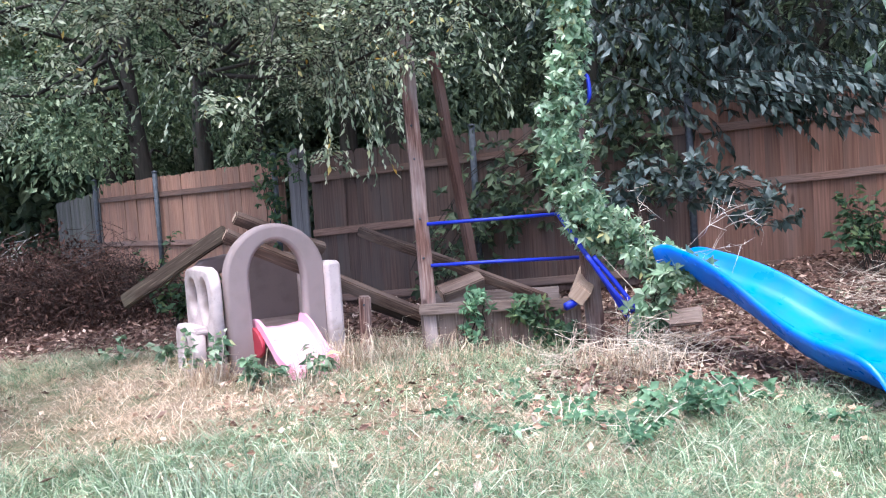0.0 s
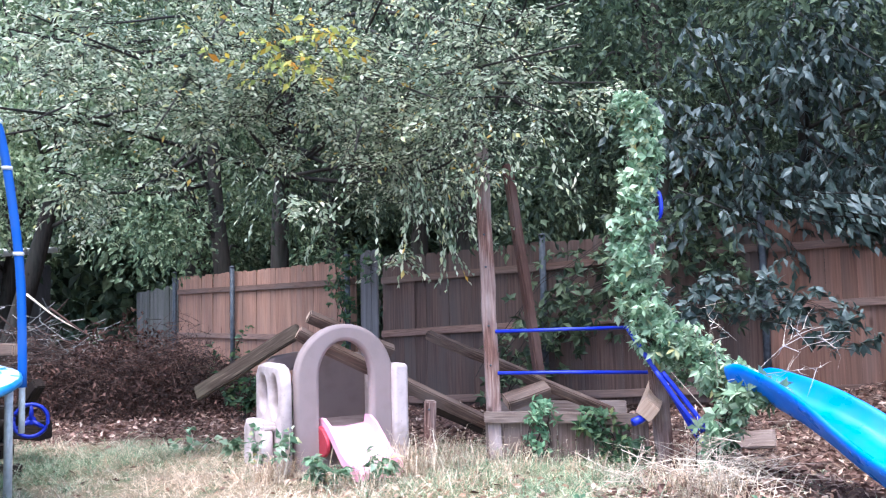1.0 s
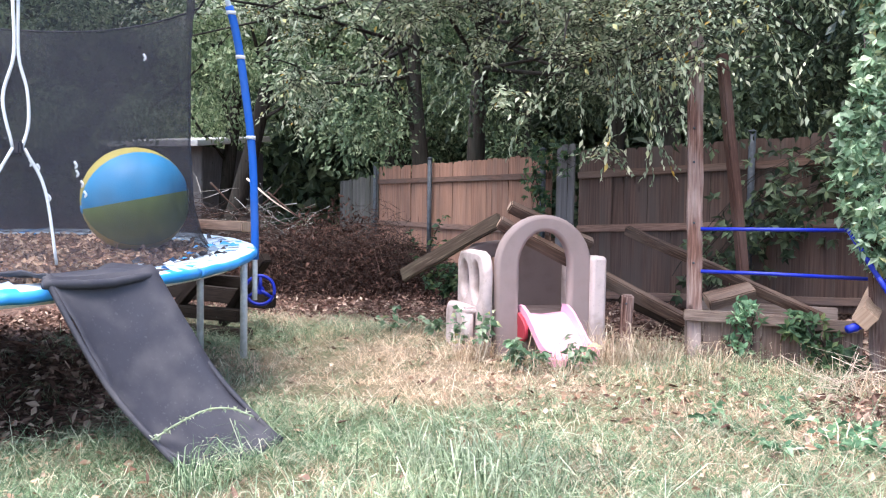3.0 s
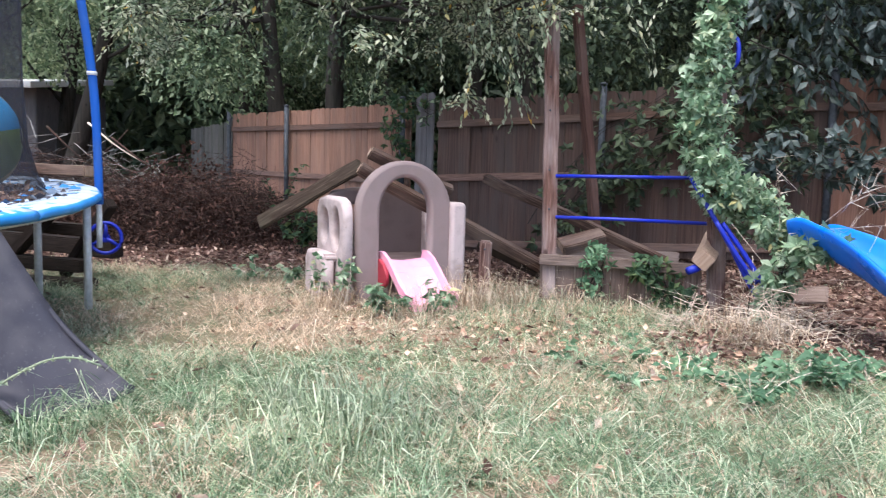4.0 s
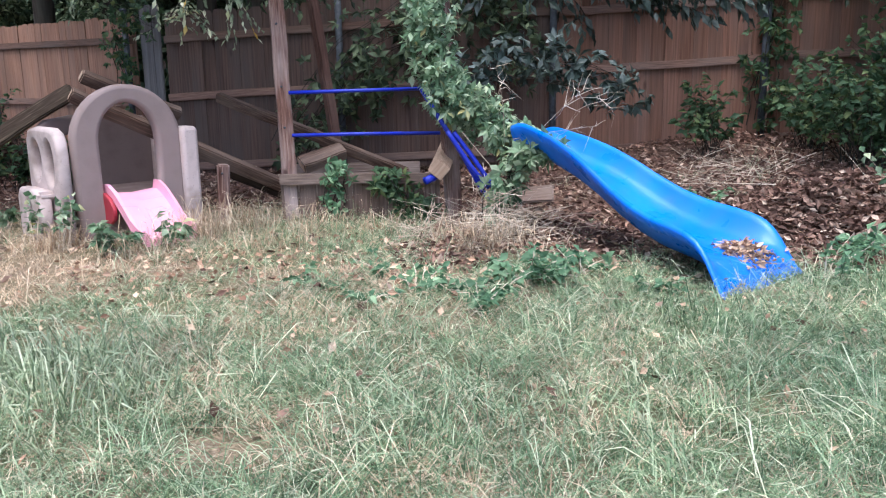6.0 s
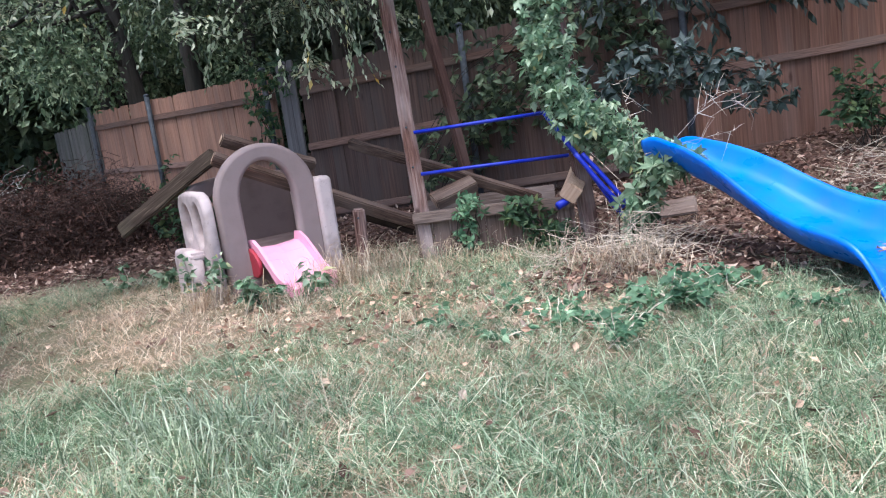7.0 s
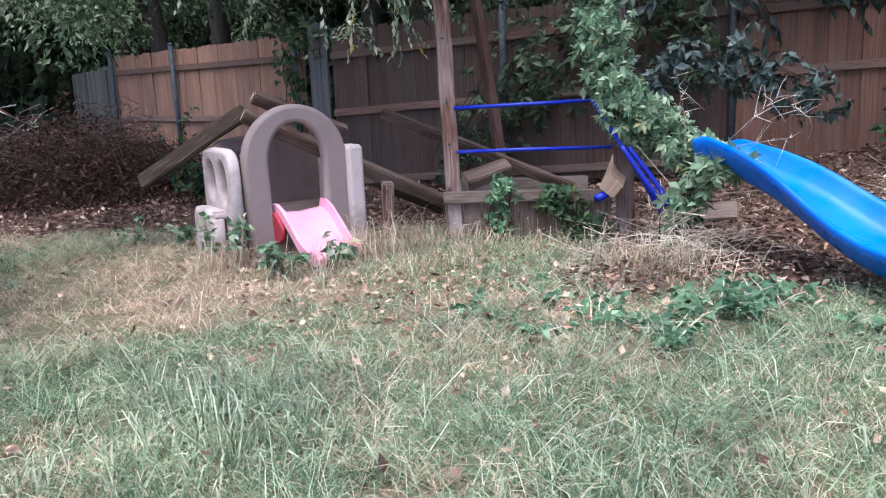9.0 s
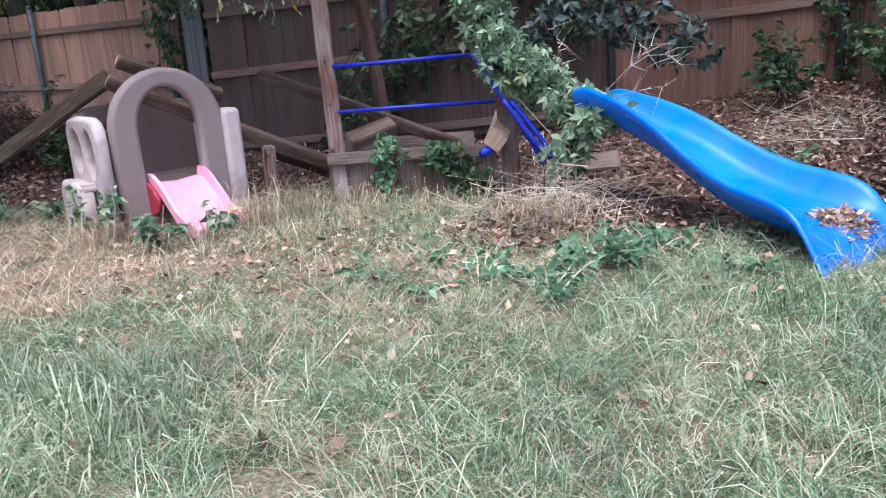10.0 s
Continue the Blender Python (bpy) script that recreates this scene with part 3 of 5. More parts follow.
    prof = [(0.06, 0.31), (-0.02, 0.31), (-0.12, 0.27), (-0.24, 0.19), (-0.36, 0.105), (-0.46, 0.06), (-0.54, 0.045)]
    bm = bmesh.new()
    rows = []
    for v, z in prof:
        row = []
        for x, dz in ((-0.5, 0.0), (-0.5, 0.075), (-0.44, 0.08), (-0.41, 0.015), (0.0, 0.0), (0.41, 0.015), (0.44, 0.08), (0.5, 0.075), (0.5, 0.0), (0.42, -0.035), (-0.42, -0.035)):
            row.append(bm.verts.new((x * width, v, z + dz)))
        rows.append(row)
    for a, b in zip(rows, rows[1:]):
        for k in range(len(a)):
            j = (k + 1) % len(a)
            bm.faces.new((a[k], a[j], b[j], b[k]))
    bm.faces.new(rows[0])
    bm.faces.new(rows[-1][::-1])
    bmesh.ops.recalc_face_normals(bm, faces=bm.faces[:])
    me = bpy.data.meshes.new("slide")
    bm.to_mesh(me)
    bm.free()
    me.materials.append(PINK_PLASTIC)
    placed("slide", me, room @ pose(cx + 0.01, -0.03, 0), h, "faded pink plastic slide")
    cheek = [(0.05, 0.12), (0.05, 0.33), (-0.02, 0.335), (-0.1, 0.3), (-0.17, 0.24), (-0.17, 0.16), (-0.1, 0.12)]
    placed("slide_cheek", panel_mesh("slide_cheek", [cheek], 0.03, RED_PLASTIC, 0.008), room @ pose(cx + 0.01 - width / 2 - 0.018, -0.03, 0) @ turn @ upright, h, "red plastic cheek of the slide")


playhouse()


# ---- fallen timbers on and behind the playhouse ----
def plank(name, label, p, q, wide, thick, mat, twist=0.0, seed=1, ends=True, category="plank"):
    low = min((p, q), key=lambda v: v[2])
    t = base(name, label, category, low)
    b = beam("board" if thick < 0.06 else "timber", p, q, wide, thick, mat, t, "", twist, 0.01, 0.012, seed)
    return t


plank("fallen_board", "mossy weathered board sloping off the playhouse", (-2.64, 6.72, 0.53), (-1.74, 6.6, 1.045), 0.125, 0.05, MOSS_WOOD, 72, 3)
plank("fallen_beam", "pale sawn beam resting across the playhouse", (-1.73, 6.5, 1.02), (-0.26, 7.02, 0.22), 0.085, 0.1, BEAM_WOOD, 28, 4)
plank("fallen_beam", "weathered beam lying behind the arch", (-1.67, 6.62, 1.15), (-1.02, 6.9, 0.84), 0.09, 0.09, BEAM_WOOD, 30, 5)
plank("fallen_beam", "dark beam sagging below the others", (-0.8, 7.05, 0.4), (-0.2, 7.1, 0.12), 0.085, 0.085, SHADED_WOOD, 0, 6)

# ---- the wrecked play tower ----
def stick(name, label, p, q, wide, thick, mat, category="post", twist=0.0, seed=1, holes=()):
    """An upright timber with its grain along the length."""
    t = base(name, label, category, p)
    length = (Vector(q) - Vector(p)).length
    bm = box_bm((wide, thick, length), 0.012, None, 0.008, 10, seed)
    me = bpy.data.meshes.new("timber")
    bm.to_mesh(me)
    bm.free()
    me.materials.append(mat)
    z = (Vector(q) - Vector(p)).normalized()
    x = (Vector((1, 0, 0)) - z * z.x).normalized()
    m = Matrix((x, z.cross(x), z)).transposed().to_4x4()
    m.translation = (Vector(p) + Vector(q)) / 2
    m = m @ pose(0, 0, 0, 0, 0, twist)
    body = placed("timber", me, m, t)
    for k, f in enumerate(holes):
        c = Vector(p).lerp(Vector(q), f)
        tube("bolt", [c + Vector((-0.005, -thick * 0.62, 0)), c + Vector((-0.005, -thick * 0.5, 0))], 0.009, FENCE_STEEL, t, "rusty bolt", 6)
    return t


stick("tower_post", "tall weathered redwood post of a wrecked play tower", (-0.18, 6.42, 0.0), (-0.24, 6.42, 2.5), 0.105, 0.105, POST_WOOD, twist=8, seed=2, holes=(0.3, 0.42, 0.6, 0.7))
stick("tower_post", "dark leaning post standing behind the tower", (0.27, 7.3, 0.0), (-0.035, 7.3, 2.45), 0.08, 0.09, DARK_POST, twist=24, seed=5)
stick("short_post", "short reddish post stub with a bolt hole", (-0.72, 6.7, 0.0), (-0.7, 6.68, 0.46), 0.095, 0.095, POST_WOOD, twist=10, seed=7, holes=(0.85,))
stick("vine_post", "leaning tower post wrapped in vines", (1.05, 6.2, 0.0), (0.9, 6.1, 2.5), 0.11, 0.11, POST_WOOD, twist=10, seed=9)
plank("fallen_beam", "grey diagonal beam lying across the tower", (-0.8, 7.6, 0.95), (0.75, 6.75, 0.33), 0.07, 0.085, BEAM_WOOD, 12, 8)
plank("fallen_beam", "stub of a brown timber inside the box", (-0.1, 6.75, 0.42), (0.25, 6.85, 0.52), 0.16, 0.09, BEAM_WOOD, 25, 9)


def sandbox():
    t = base("sandbox", "weathered wooden sandbox front of upright boards", "sandbox", (0.35, 6.36, 0))
    a, b = Vector((-0.24, 6.36, 0)), Vector((0.95, 6.36, 0))
    beam("cap_rail", (-0.26, 6.34, 0.365), (0.93, 6.34, 0.335), 0.045, 0.085, GREY_WOOD_X, t, seed=11)
    xs = np.linspace(-0.19, 0.9, 9)
    for k, x in enumerate(xs):
        bm = box_bm((0.128, 0.022, 0.37), 0.004, None, 0.004, 3, k)
        me = bpy.data.meshes.new("board")
        bm.to_mesh(me)
        bm.free()
        me.materials.append(GREY_WOOD)
        placed("board", me, pose(x, 6.385 + 0.004 * (k % 2), 0.155, 0, RNG.normal() * 0.8, 0), t)
    beam("side_board", (-0.22, 6.42, 0.2), (-0.22, 7.5, 0.2), 0.03, 0.3, GREY_WOOD_X, t, seed=12)
    beam("back_board", (-0.22, 7.5, 0.2), (0.95, 7.45, 0.2), 0.03, 0.3, GREY_WOOD_X, t, seed=13)


sandbox()

# blue pipes of the tower
def pipe(label, pts, r=0.014, name="pipe"):
    t = base(name, label, "pipe", pts[0])
    tube("bar", pts, r, BLUE_PIPE, t, "", 10)
    return t


pipe("blue painted ladder rung pipe spanning two posts", [(-0.16, 6.36, 1.005), (0.3, 6.33, 1.012), (0.98, 6.3, 1.02)])
pipe("blue painted ladder rung pipe spanning two posts", [(-0.15, 6.36, 0.69), (0.3, 6.33, 0.692), (0.98, 6.3, 0.683)])
pipe("bent blue pipe hanging down from the vines", bent([(0.78, 5.95, 1.02), (0.88, 5.88, 0.84), (1.05, 5.85, 0.56), (1.19, 5.85, 0.31), (1.33, 5.85, 0.1)]), 0.017)
pipe("bent blue pipe leaning beside the vines", bent([(0.94, 5.82, 0.73), (1.1, 5.8, 0.485), (1.23, 5.8, 0.32)]), 0.017)
pipe("blue pipe leaning under the vines", bent([(0.99, 5.86, 0.72), (1.15, 5.83, 0.5), (1.3, 5.8, 0.27)]), 0.017)
pipe("blue safety handle high on the vine post", bent([(1.0, 6.0, 2.0), (1.03, 5.92, 1.96), (1.03, 5.9, 1.82), (0.99, 5.98, 1.77)]), 0.015, "grab_handle")
ht = base("cut_timber", "pale sawn timber end jutting from the vines", "timber", (0.95, 6.2, 0.4))
beam("timber", (0.9, 5.98, 0.44), (1.12, 6.7, 0.6), 0.125, 0.125, END_GRAIN, ht, "", 40, seed=14)
tube("end_cap", [(0.8, 6.0, 0.36), (0.85, 6.03, 0.375), (0.92, 6.08, 0.4)], [0.028, 0.03, 0.026], BLUE_PIPE, ht, "blue plastic cap", 10)


# ---- blue wave slide ----
def wave_slide():
    t = base("wave_slide", "bright blue plastic wave slide lying on leaf litter", "slide", (2.3, 3.98, 0))
    prof = [(-0.04, 0.76), (0.0, 0.79), (0.05, 0.79), (0.1, 0.77), (0.2, 0.73), (0.3, 0.67), (0.4, 0.588), (0.5, 0.49), (0.6, 0.405), (0.7, 0.35), (0.8, 0.325), (0.86, 0.305), (0.91, 0.265), (0.95, 0.18), (1.0, 0.03), (1.02, 0.0)]
    L0, L1, R0, R1 = Vector((1.385, 5.58, 0)), Vector((2.0, 3.78, 0)), Vector((1.70, 5.88, 0)), Vector((2.66, 4.2, 0))
    ss = np.linspace(-0.04, 1.02, 44)
    bm = bmesh.new()
    rows = []
    for s in ss:
        zs = float(np.mean([np.interp(s + d, [p for p, _ in prof], [q for _, q in prof]) for d in (-0.02, -0.01, 0, 0.01, 0.02)]))
        l, r = L0.lerp(L1, s), R0.lerp(R1, s)
        drop = 0.055 * float(smooth(0.75, 0.05, s))
        deep = 0.145 * float(smooth(1.02, 0.86, s)) + 0.012
        deep *= 0.35 + 0.65 * float(smooth(-0.04, 0.2, s))
        wall = 0.13 * float(smooth(1.02, 0.9, s)) + 0.02
        row = []
        # narrow rolled lips, rounded trough, outer walls and underside
        sec = [(0.2, -wall * 1.1), (0.035, -wall * 0.5), (-0.03, -0.024), (-0.018, 0.001), (0.006, 0.004), (0.03, -0.008), (0.05, -0.035), (0.09, -deep * 0.66), (0.17, -deep * 0.93), (0.32, -deep * 1.04), (0.5, -deep * 1.07), (0.68, -deep * 1.04), (0.83, -deep * 0.93), (0.91, -deep * 0.66), (0.95, -0.035), (0.97, -0.008), (0.994, 0.004), (1.018, 0.001), (1.03, -0.024), (0.965, -wall * 0.5), (0.8, -wall * 1.1)]
        for f, dz in sec:
            q = l.lerp(r, f)
            row.append(bm.verts.new((q.x, q.y, max(zs + dz - drop * f, 0.006))))
        for f in (0.74, 0.62, 0.38, 0.26):
            q = l.lerp(r, f)
            row.append(bm.verts.new((q.x, q.y, max(zs - drop * f - max(wall * 1.1, deep * 1.12) - 0.025, 0.002))))
        rows.append(row)
    n = len(rows[0])
    for a, b in zip(rows, rows[1:]):
        for k in range(n):
            j = (k + 1) % n
            bm.faces.new((a[k], b[k], b[j], a[j]))
    bm.faces.new(rows[0])
    bm.faces.new(rows[-1][::-1])
    bmesh.ops.recalc_face_normals(bm, faces=bm.faces[:])
    part("chute", bm, BLUE_SLIDE, t, "", True)
    # stiffening ribs under the near lip
    for s in np.linspace(0.15, 0.86, 15):
        l, l2 = L0.lerp(R0, 0.006).lerp(L1.lerp(R1, 0.006), s), L0.lerp(R0, 0.17).lerp(L1.lerp(R1, 0.17), s)
        z = float(np.interp(s, [p for p, _ in prof], [q for _, q in prof]))
        tube("rib", [l + Vector((0, 0, z - 0.05)), l2 + Vector((0, 0, z - 0.125))], 0.008, BLUE_SLIDE, t, "", 5)


wave_slide()
for k, (p, q) in enumerate((((1.55, 6.6, 0.13), (1.9, 6.42, 0.17)),)):
    plank("old_board", "grey board lying in the leaf litter", p, q, 0.14, 0.035, GREY_WOOD_X, 60, 20 + k)


# ---- trampoline ----
TC, TR = Vector((-4.7, 3.64, 0)), 2.1
TRAMP_TILT = 0.045


def rim_z(y):
    return 0.78 + TRAMP_TILT * (y - 3.0)


def ring_point(a, r, dz=0.0):
    x, y = TC.x + r * math.cos(a), TC.y + r * math.sin(a)
    return Vector((x, y, rim_z(y) + dz))


def trampoline():
    t = base("trampoline", "round trampoline with torn blue pad, dark net and steel legs", "trampoline", TC)
    N = 72
    # steel ring and padding
    tube("ring", [ring_point(2 * math.pi * k / N, TR - 0.1, -0.05) for k in range(N + 1)], 0.024, STEEL, t, "steel ring", 8)
    for piece in range(12):
        bm = bmesh.new()
        rows = []
        for k in range(25):
            a = 2 * math.pi * (piece + k / 24 * 0.994) / 12
            row = []
            for r, dz in ((TR - 0.04, -0.05), (TR - 0.02, -0.034), (TR - 0.018, -0.012), (TR - 0.035, 0.004), (TR - 0.08, 0.012), (TR - 0.13, 0.014), (TR - 0.2, 0.01), (TR - 0.26, 0.004), (TR - 0.32, -0.004), (TR - 0.33, -0.015), (TR - 0.1, -0.01), (TR - 0.06, -0.03)):
                q = ring_point(a, r, dz)
                q += Vector(noise.noise_vector(q * 7)) * 0.007
                row.append(bm.verts.new(q))
            rows.append(row)
        for a, b in zip(rows, rows[1:]):
            for k in range(len(a)):
                j = (k + 1) % len(a)
                f = bm.faces.new((a[k], a[j], b[j], b[k]))
                f.material_index = (1 if noise.noise(a[k].co * 14) > -0.28 else 2 if noise.noise(a[k].co * 9 + Vector((3, 1, 2))) > 0.05 else 0) if 3 <= k <= 8 else 0
                f.smooth = True
        bm.faces.new(rows[0])
        bm.faces.new(rows[-1][::-1])
        bmesh.ops.recalc_face_normals(bm, faces=bm.faces[:])
        me = bpy.data.meshes.new("pad")
        bm.to_mesh(me)
        bm.free()
        me.materials.append(BLUE_PAD)
        me.materials.append(PALE_PAD)
        me.materials.append(BLACK_MAT)
        part("pad", me, None, t, "torn faded blue edge pad")
    # jumping mat
    bm = bmesh.new()
    prev = None
    centre = bm.verts.new(ring_point(0, 0, -0.06))
    for r, dz in ((0.6, -0.055), (1.2, -0.045), (1.84, -0.02)):
        ring = [bm.verts.new(ring_point(2 * math.pi * k / 48, r, dz)) for k in range(48)]
        for k in range(48):
            j = (k + 1) % 48
            bm.faces.new((centre, ring[k], ring[j]) if prev is None else (prev[k], ring[k], ring[j], prev[j]))
        prev = ring
    bmesh.ops.solidify(bm, geom=bm.faces[:], thickness=0.004)
    part("jumping_mat", bm, BLACK_MAT, t, "black woven jumping mat", True)
    # legs: W-shaped pairs
    for deg in (53.5, 146.5, 236.5, 315.0):
        for d in (-0.13, 0.13):
            q = ring_point(radians(deg) + d, TR - (0.03 if d < 0 else 0.16))
            foot = Vector((q.x, q.y, float(ground_height(q.x, q.y)) + 0.02))
            tube("leg", [q + Vector((0, 0, -0.06)), foot], 0.026, STEEL, t, "", 8)
    # net poles, bowed inwards at the top
    for k in range(4):
        a = radians(44.2 + 90 * k)
        pts = [(TR + 0.03, 0.46), (TR + 0.03, 0.95), (TR + 0.01, 1.5), (TR - 0.05, 2.0), (TR - 0.11, 2.35), (TR - 0.18, 2.58), (TR - 0.25, 2.77)]
        line = bent([Vector((TC.x + r * math.cos(a), TC.y + r * math.sin(a), z)) for r, z in pts], 5)
        pole = tube("net_pole", line, 0.019, STEEL, t, "curved steel net pole", 8)
        cut = int(len(line) * 0.12)
        end = int(len(line) * 0.8)
        tube("foam_sleeve", line[cut:end], 0.028, BLUE_FOAM, pole, "blue foam sleeve", 10)
        for i in (int(len(line) * 0.36), int(len(line) * 0.55), int(len(line) * 0.72)):
            tube("tie", [line[i] - Vector((0, 0, 0.012)), line[i] + Vector((0, 0, 0.012))], 0.034, WHITE_STRAP, pole, "white tie", 10)
    # top rail of the net: bowed bars from pole to pole
    def rail_radius(a):
        w = (a - radians(44.2)) % (math.pi / 2) - math.pi / 4
        return (TR - 0.25) * (0.7 + 0.3 * math.cos(math.pi / 4) / math.cos(w))

    def top_z(a):
        """The entry side hangs from a rail; the rest of the net sags below its poles."""
        w = math.degrees(a + radians(45.8)) % 360
        return 2.77 if w <= 90.5 else 2.77 - 0.25 * float(smooth(90, 95, w)) * float(smooth(360, 354, w)) - 0.06 * abs(math.sin(radians(w * 2)))

    def rim_line(a0, a1, count, lift=0.0):
        return [Vector((TC.x + rail_radius(a) * math.cos(a), TC.y + rail_radius(a) * math.sin(a), top_z(a) + lift)) for a in (radians(a0 + (a1 - a0) * k / count) for k in range(count + 1))]

    tube("top_rail", rim_line(-45.8, 44.2, 30), 0.024, BLUE_FOAM, t, "blue top rail of the net", 8)
    tube("top_band", rim_line(-45.8, 44.2, 30, 0.026), 0.012, WHITE_STRAP, t, "white band on the top rail", 6)
    tube("net_hem", rim_line(44.7, 314.2, 90), 0.007, BLACK_MAT, t, "black hem of the sagging net", 6)
    # net
    vs, fs = [], []
    prof = [(1.8, 0.0), (1.74, 0.1), (1.69, 0.3), (1.66, 0.7), (1.65, 1.2), (1.66, 1.55), (1.68, 1.75), (0.0, 1.94)]
    M = 120
    for i, (r0, h) in enumerate(prof):
        for k in range(M):
            a = 2 * math.pi * k / M
            r = r0
            r = rail_radius(a) if i == len(prof) - 1 else min(r, rail_radius(a) + 0.18 * (len(prof) - 1 - i)) if i > 3 else r
            rr = r + (0.014 * math.sin(a * 31 + i) + 0.02 * math.sin(a * 7 + i * 0.6) if i < len(prof) - 1 else 0.0)
            vs.append((TC.x + rr * math.cos(a), TC.y + rr * math.sin(a), rim_z(TC.y + rr * math.sin(a)) * (1 - h / 2) + 0.82 * h / 2 + h * ((top_z(a) - 0.83) / 1.94 if i > 3 else 1.0)))
    for i in range(len(prof) - 1):
        for k in range(M):
            j = (k + 1) % M
            fs.append((i * M + k, i * M + j, (i + 1) * M + j, (i + 1) * M + k))
    net = part("net", mesh_of("net", vs, fs, NET, True), NET, t, "dark see-through safety net")
    # torn shreds of the pad
    rng = np.random.default_rng(18)
    for mat, lab, cnt in ((PALE_PAD, "white torn shred", 26), (BLUE_PAD, "blue torn shred", 20), (BLACK_MAT, "black torn shred", 22)):
        for k in range(cnt):
            a = radians(rng.uniform(-45, 62))
            q = np.array([list(ring_point(a, TR - rng.uniform(0.14, 0.42), 0.018))])
            part("shred", leaves_mesh("shred", q, rng.normal(size=(1, 3)) * np.array([1, 1, 0.08]), [rng.uniform(0.03, 0.1)], mat, 0.5, 0.25, 0.1, rng), mat, t, lab)
    # small torn holes show as pale tufts
    for a, h in ((-0.38, 0.53), (-0.36, 0.51), (-0.25, 0.53), (-0.245, 0.49), (-0.22, 0.39), (-0.33, 0.37), (0.02, 1.12), (-0.23, 0.44)):
        q = Vector((TC.x + 1.7 * math.cos(a), TC.y + 1.7 * math.sin(a), rim_z(TC.y) + h))
        tube("torn_tuft", bent([q, q + Vector((0.008, 0.006, -0.018)), q + Vector((-0.004, 0.008, -0.034))], 3), [0.006] * 6 + [0.002], WHITE_STRAP, net, "white frayed tuft", 5)
    # white straps of the entry
    a = -0.42
    c = Vector((TC.x + 1.74 * math.cos(a), TC.y + 1.74 * math.sin(a), 0))
    u = Vector((-math.sin(a), math.cos(a), 0))
    zt = 2.72
    for name, pts, r in (("strap", [(0, zt), (0, 2.05)], 0.022), ("strap", [(-0.012, 2.05), (-0.01, 1.8), (-0.06, 1.6), (-0.02, 1.385)], 0.008), ("strap", [(0.012, 2.05), (0.01, 1.8), (0.045, 1.65), (0.05, 1.5), (0.02, 1.385)], 0.008), ("strap", [(-0.02, 1.385), (-0.12, 1.2), (-0.2, 1.0)], 0.008), ("strap", [(0.03, 1.385), (0.12, 1.2), (0.17, 0.85)], 0.008)):
        tube(name, bent([c + u * s + Vector((0, 0, z)) for s, z in pts], 5), r, WHITE_STRAP, t, "white webbing strap", 6)
    # buckle
    part("buckle", box_bm((0.05, 0.03, 0.06), 0.008, Matrix.Translation(c + Vector((0, 0, 1.385)))), BLACK_MAT, t)


trampoline()


def fabric_slide():
    t = base("fabric_slide", "black fabric slide hanging from the trampoline to the grass", "fabric slide", (-2.1, 3.05, 0))
    tl, tr = Vector((-2.80, 2.74, 0.80)), Vector((-2.64, 3.24, 0.81))
    bl, br = Vector((-2.17, 2.80, 0.03)), Vector((-1.97, 3.28, 0.03))
    bm = bmesh.new()
    rows = []
    S, U = 30, 14
    back_l, back_r = Vector((-3.1, 2.78, 0.8)), Vector((-2.95, 3.3, 0.81))
    for i in range(S + 1):
        s = i / S
        if s < 0.2:
            l, r = back_l.lerp(tl, s / 0.2), back_r.lerp(tr, s / 0.2)
            lift = 0.012 * math.sin(s / 0.2 * math.pi) + 0.008
        else:
            q = (s - 0.2) / 0.8
            l, r = tl.lerp(bl, q), tr.lerp(br, q)
            lift = 0.02 - 0.07 * math.sin(q * math.pi) + 0.02 * math.sin(q * 7)
        row = []
        for k in range(U + 1):
            u = k / U
            p = l.lerp(r, u)
            trough = -0.05 * math.sin(u * math.pi) * (1 if s > 0.2 else 0.2)
            edge = 0.02 * (math.exp(-(u / 0.05) ** 2) + math.exp(-((1 - u) / 0.05) ** 2))
            crease = 0.008 * noise.noise(Vector((u * 5, s * 14, 0))) + 0.006 * noise.noise(Vector((u * 14, s * 5, 3)))
            row.append(bm.verts.new(p + Vector((0.3, 0, 1)).normalized() * (lift + trough + edge + crease)))
        rows.append(row)
    for a, b in zip(rows, rows[1:]):
        for k in range(U):
            bm.faces.new((a[k], a[k + 1], b[k + 1], b[k]))
    for v in bm.verts:
        v.co.z = max(v.co.z, 0.012)
    bmesh.ops.recalc_face_normals(bm, faces=bm.faces[:])
    bmesh.ops.solidify(bm, geom=bm.faces[:], thickness=0.008)
    part("sheet", bm, BLACK_MAT, t, "", True)
    # rolled hems and the roll over the rim
    for a, b in ((tl, bl), (tr, br)):
        mid = a.lerp(b, 0.5) + Vector((0.3, 0, 1)).normalized() * -0.05
        tube("hem", bent([a + Vector((0.01, 0, 0.03)), mid + Vector((0.01, 0, 0.0)), b + Vector((0, 0, 0.03))], 8), 0.014, BLACK_MAT, t, "", 6)
    roll = bent([tl + Vector((0.02, -0.02, 0.0)), tl.lerp(tr, 0.5) + Vector((0.03, 0, -0.02)), tr + Vector((0.02, 0.02, 0.0))], 8)
    tube("roll", roll, [0.021 + 0.005 * noise.noise(Vector((k * 0.9, 0, 0))) for k in range(len(roll))], BLACK_MAT, t, "rolled black fabric over the rim", 10)


fabric_slide()


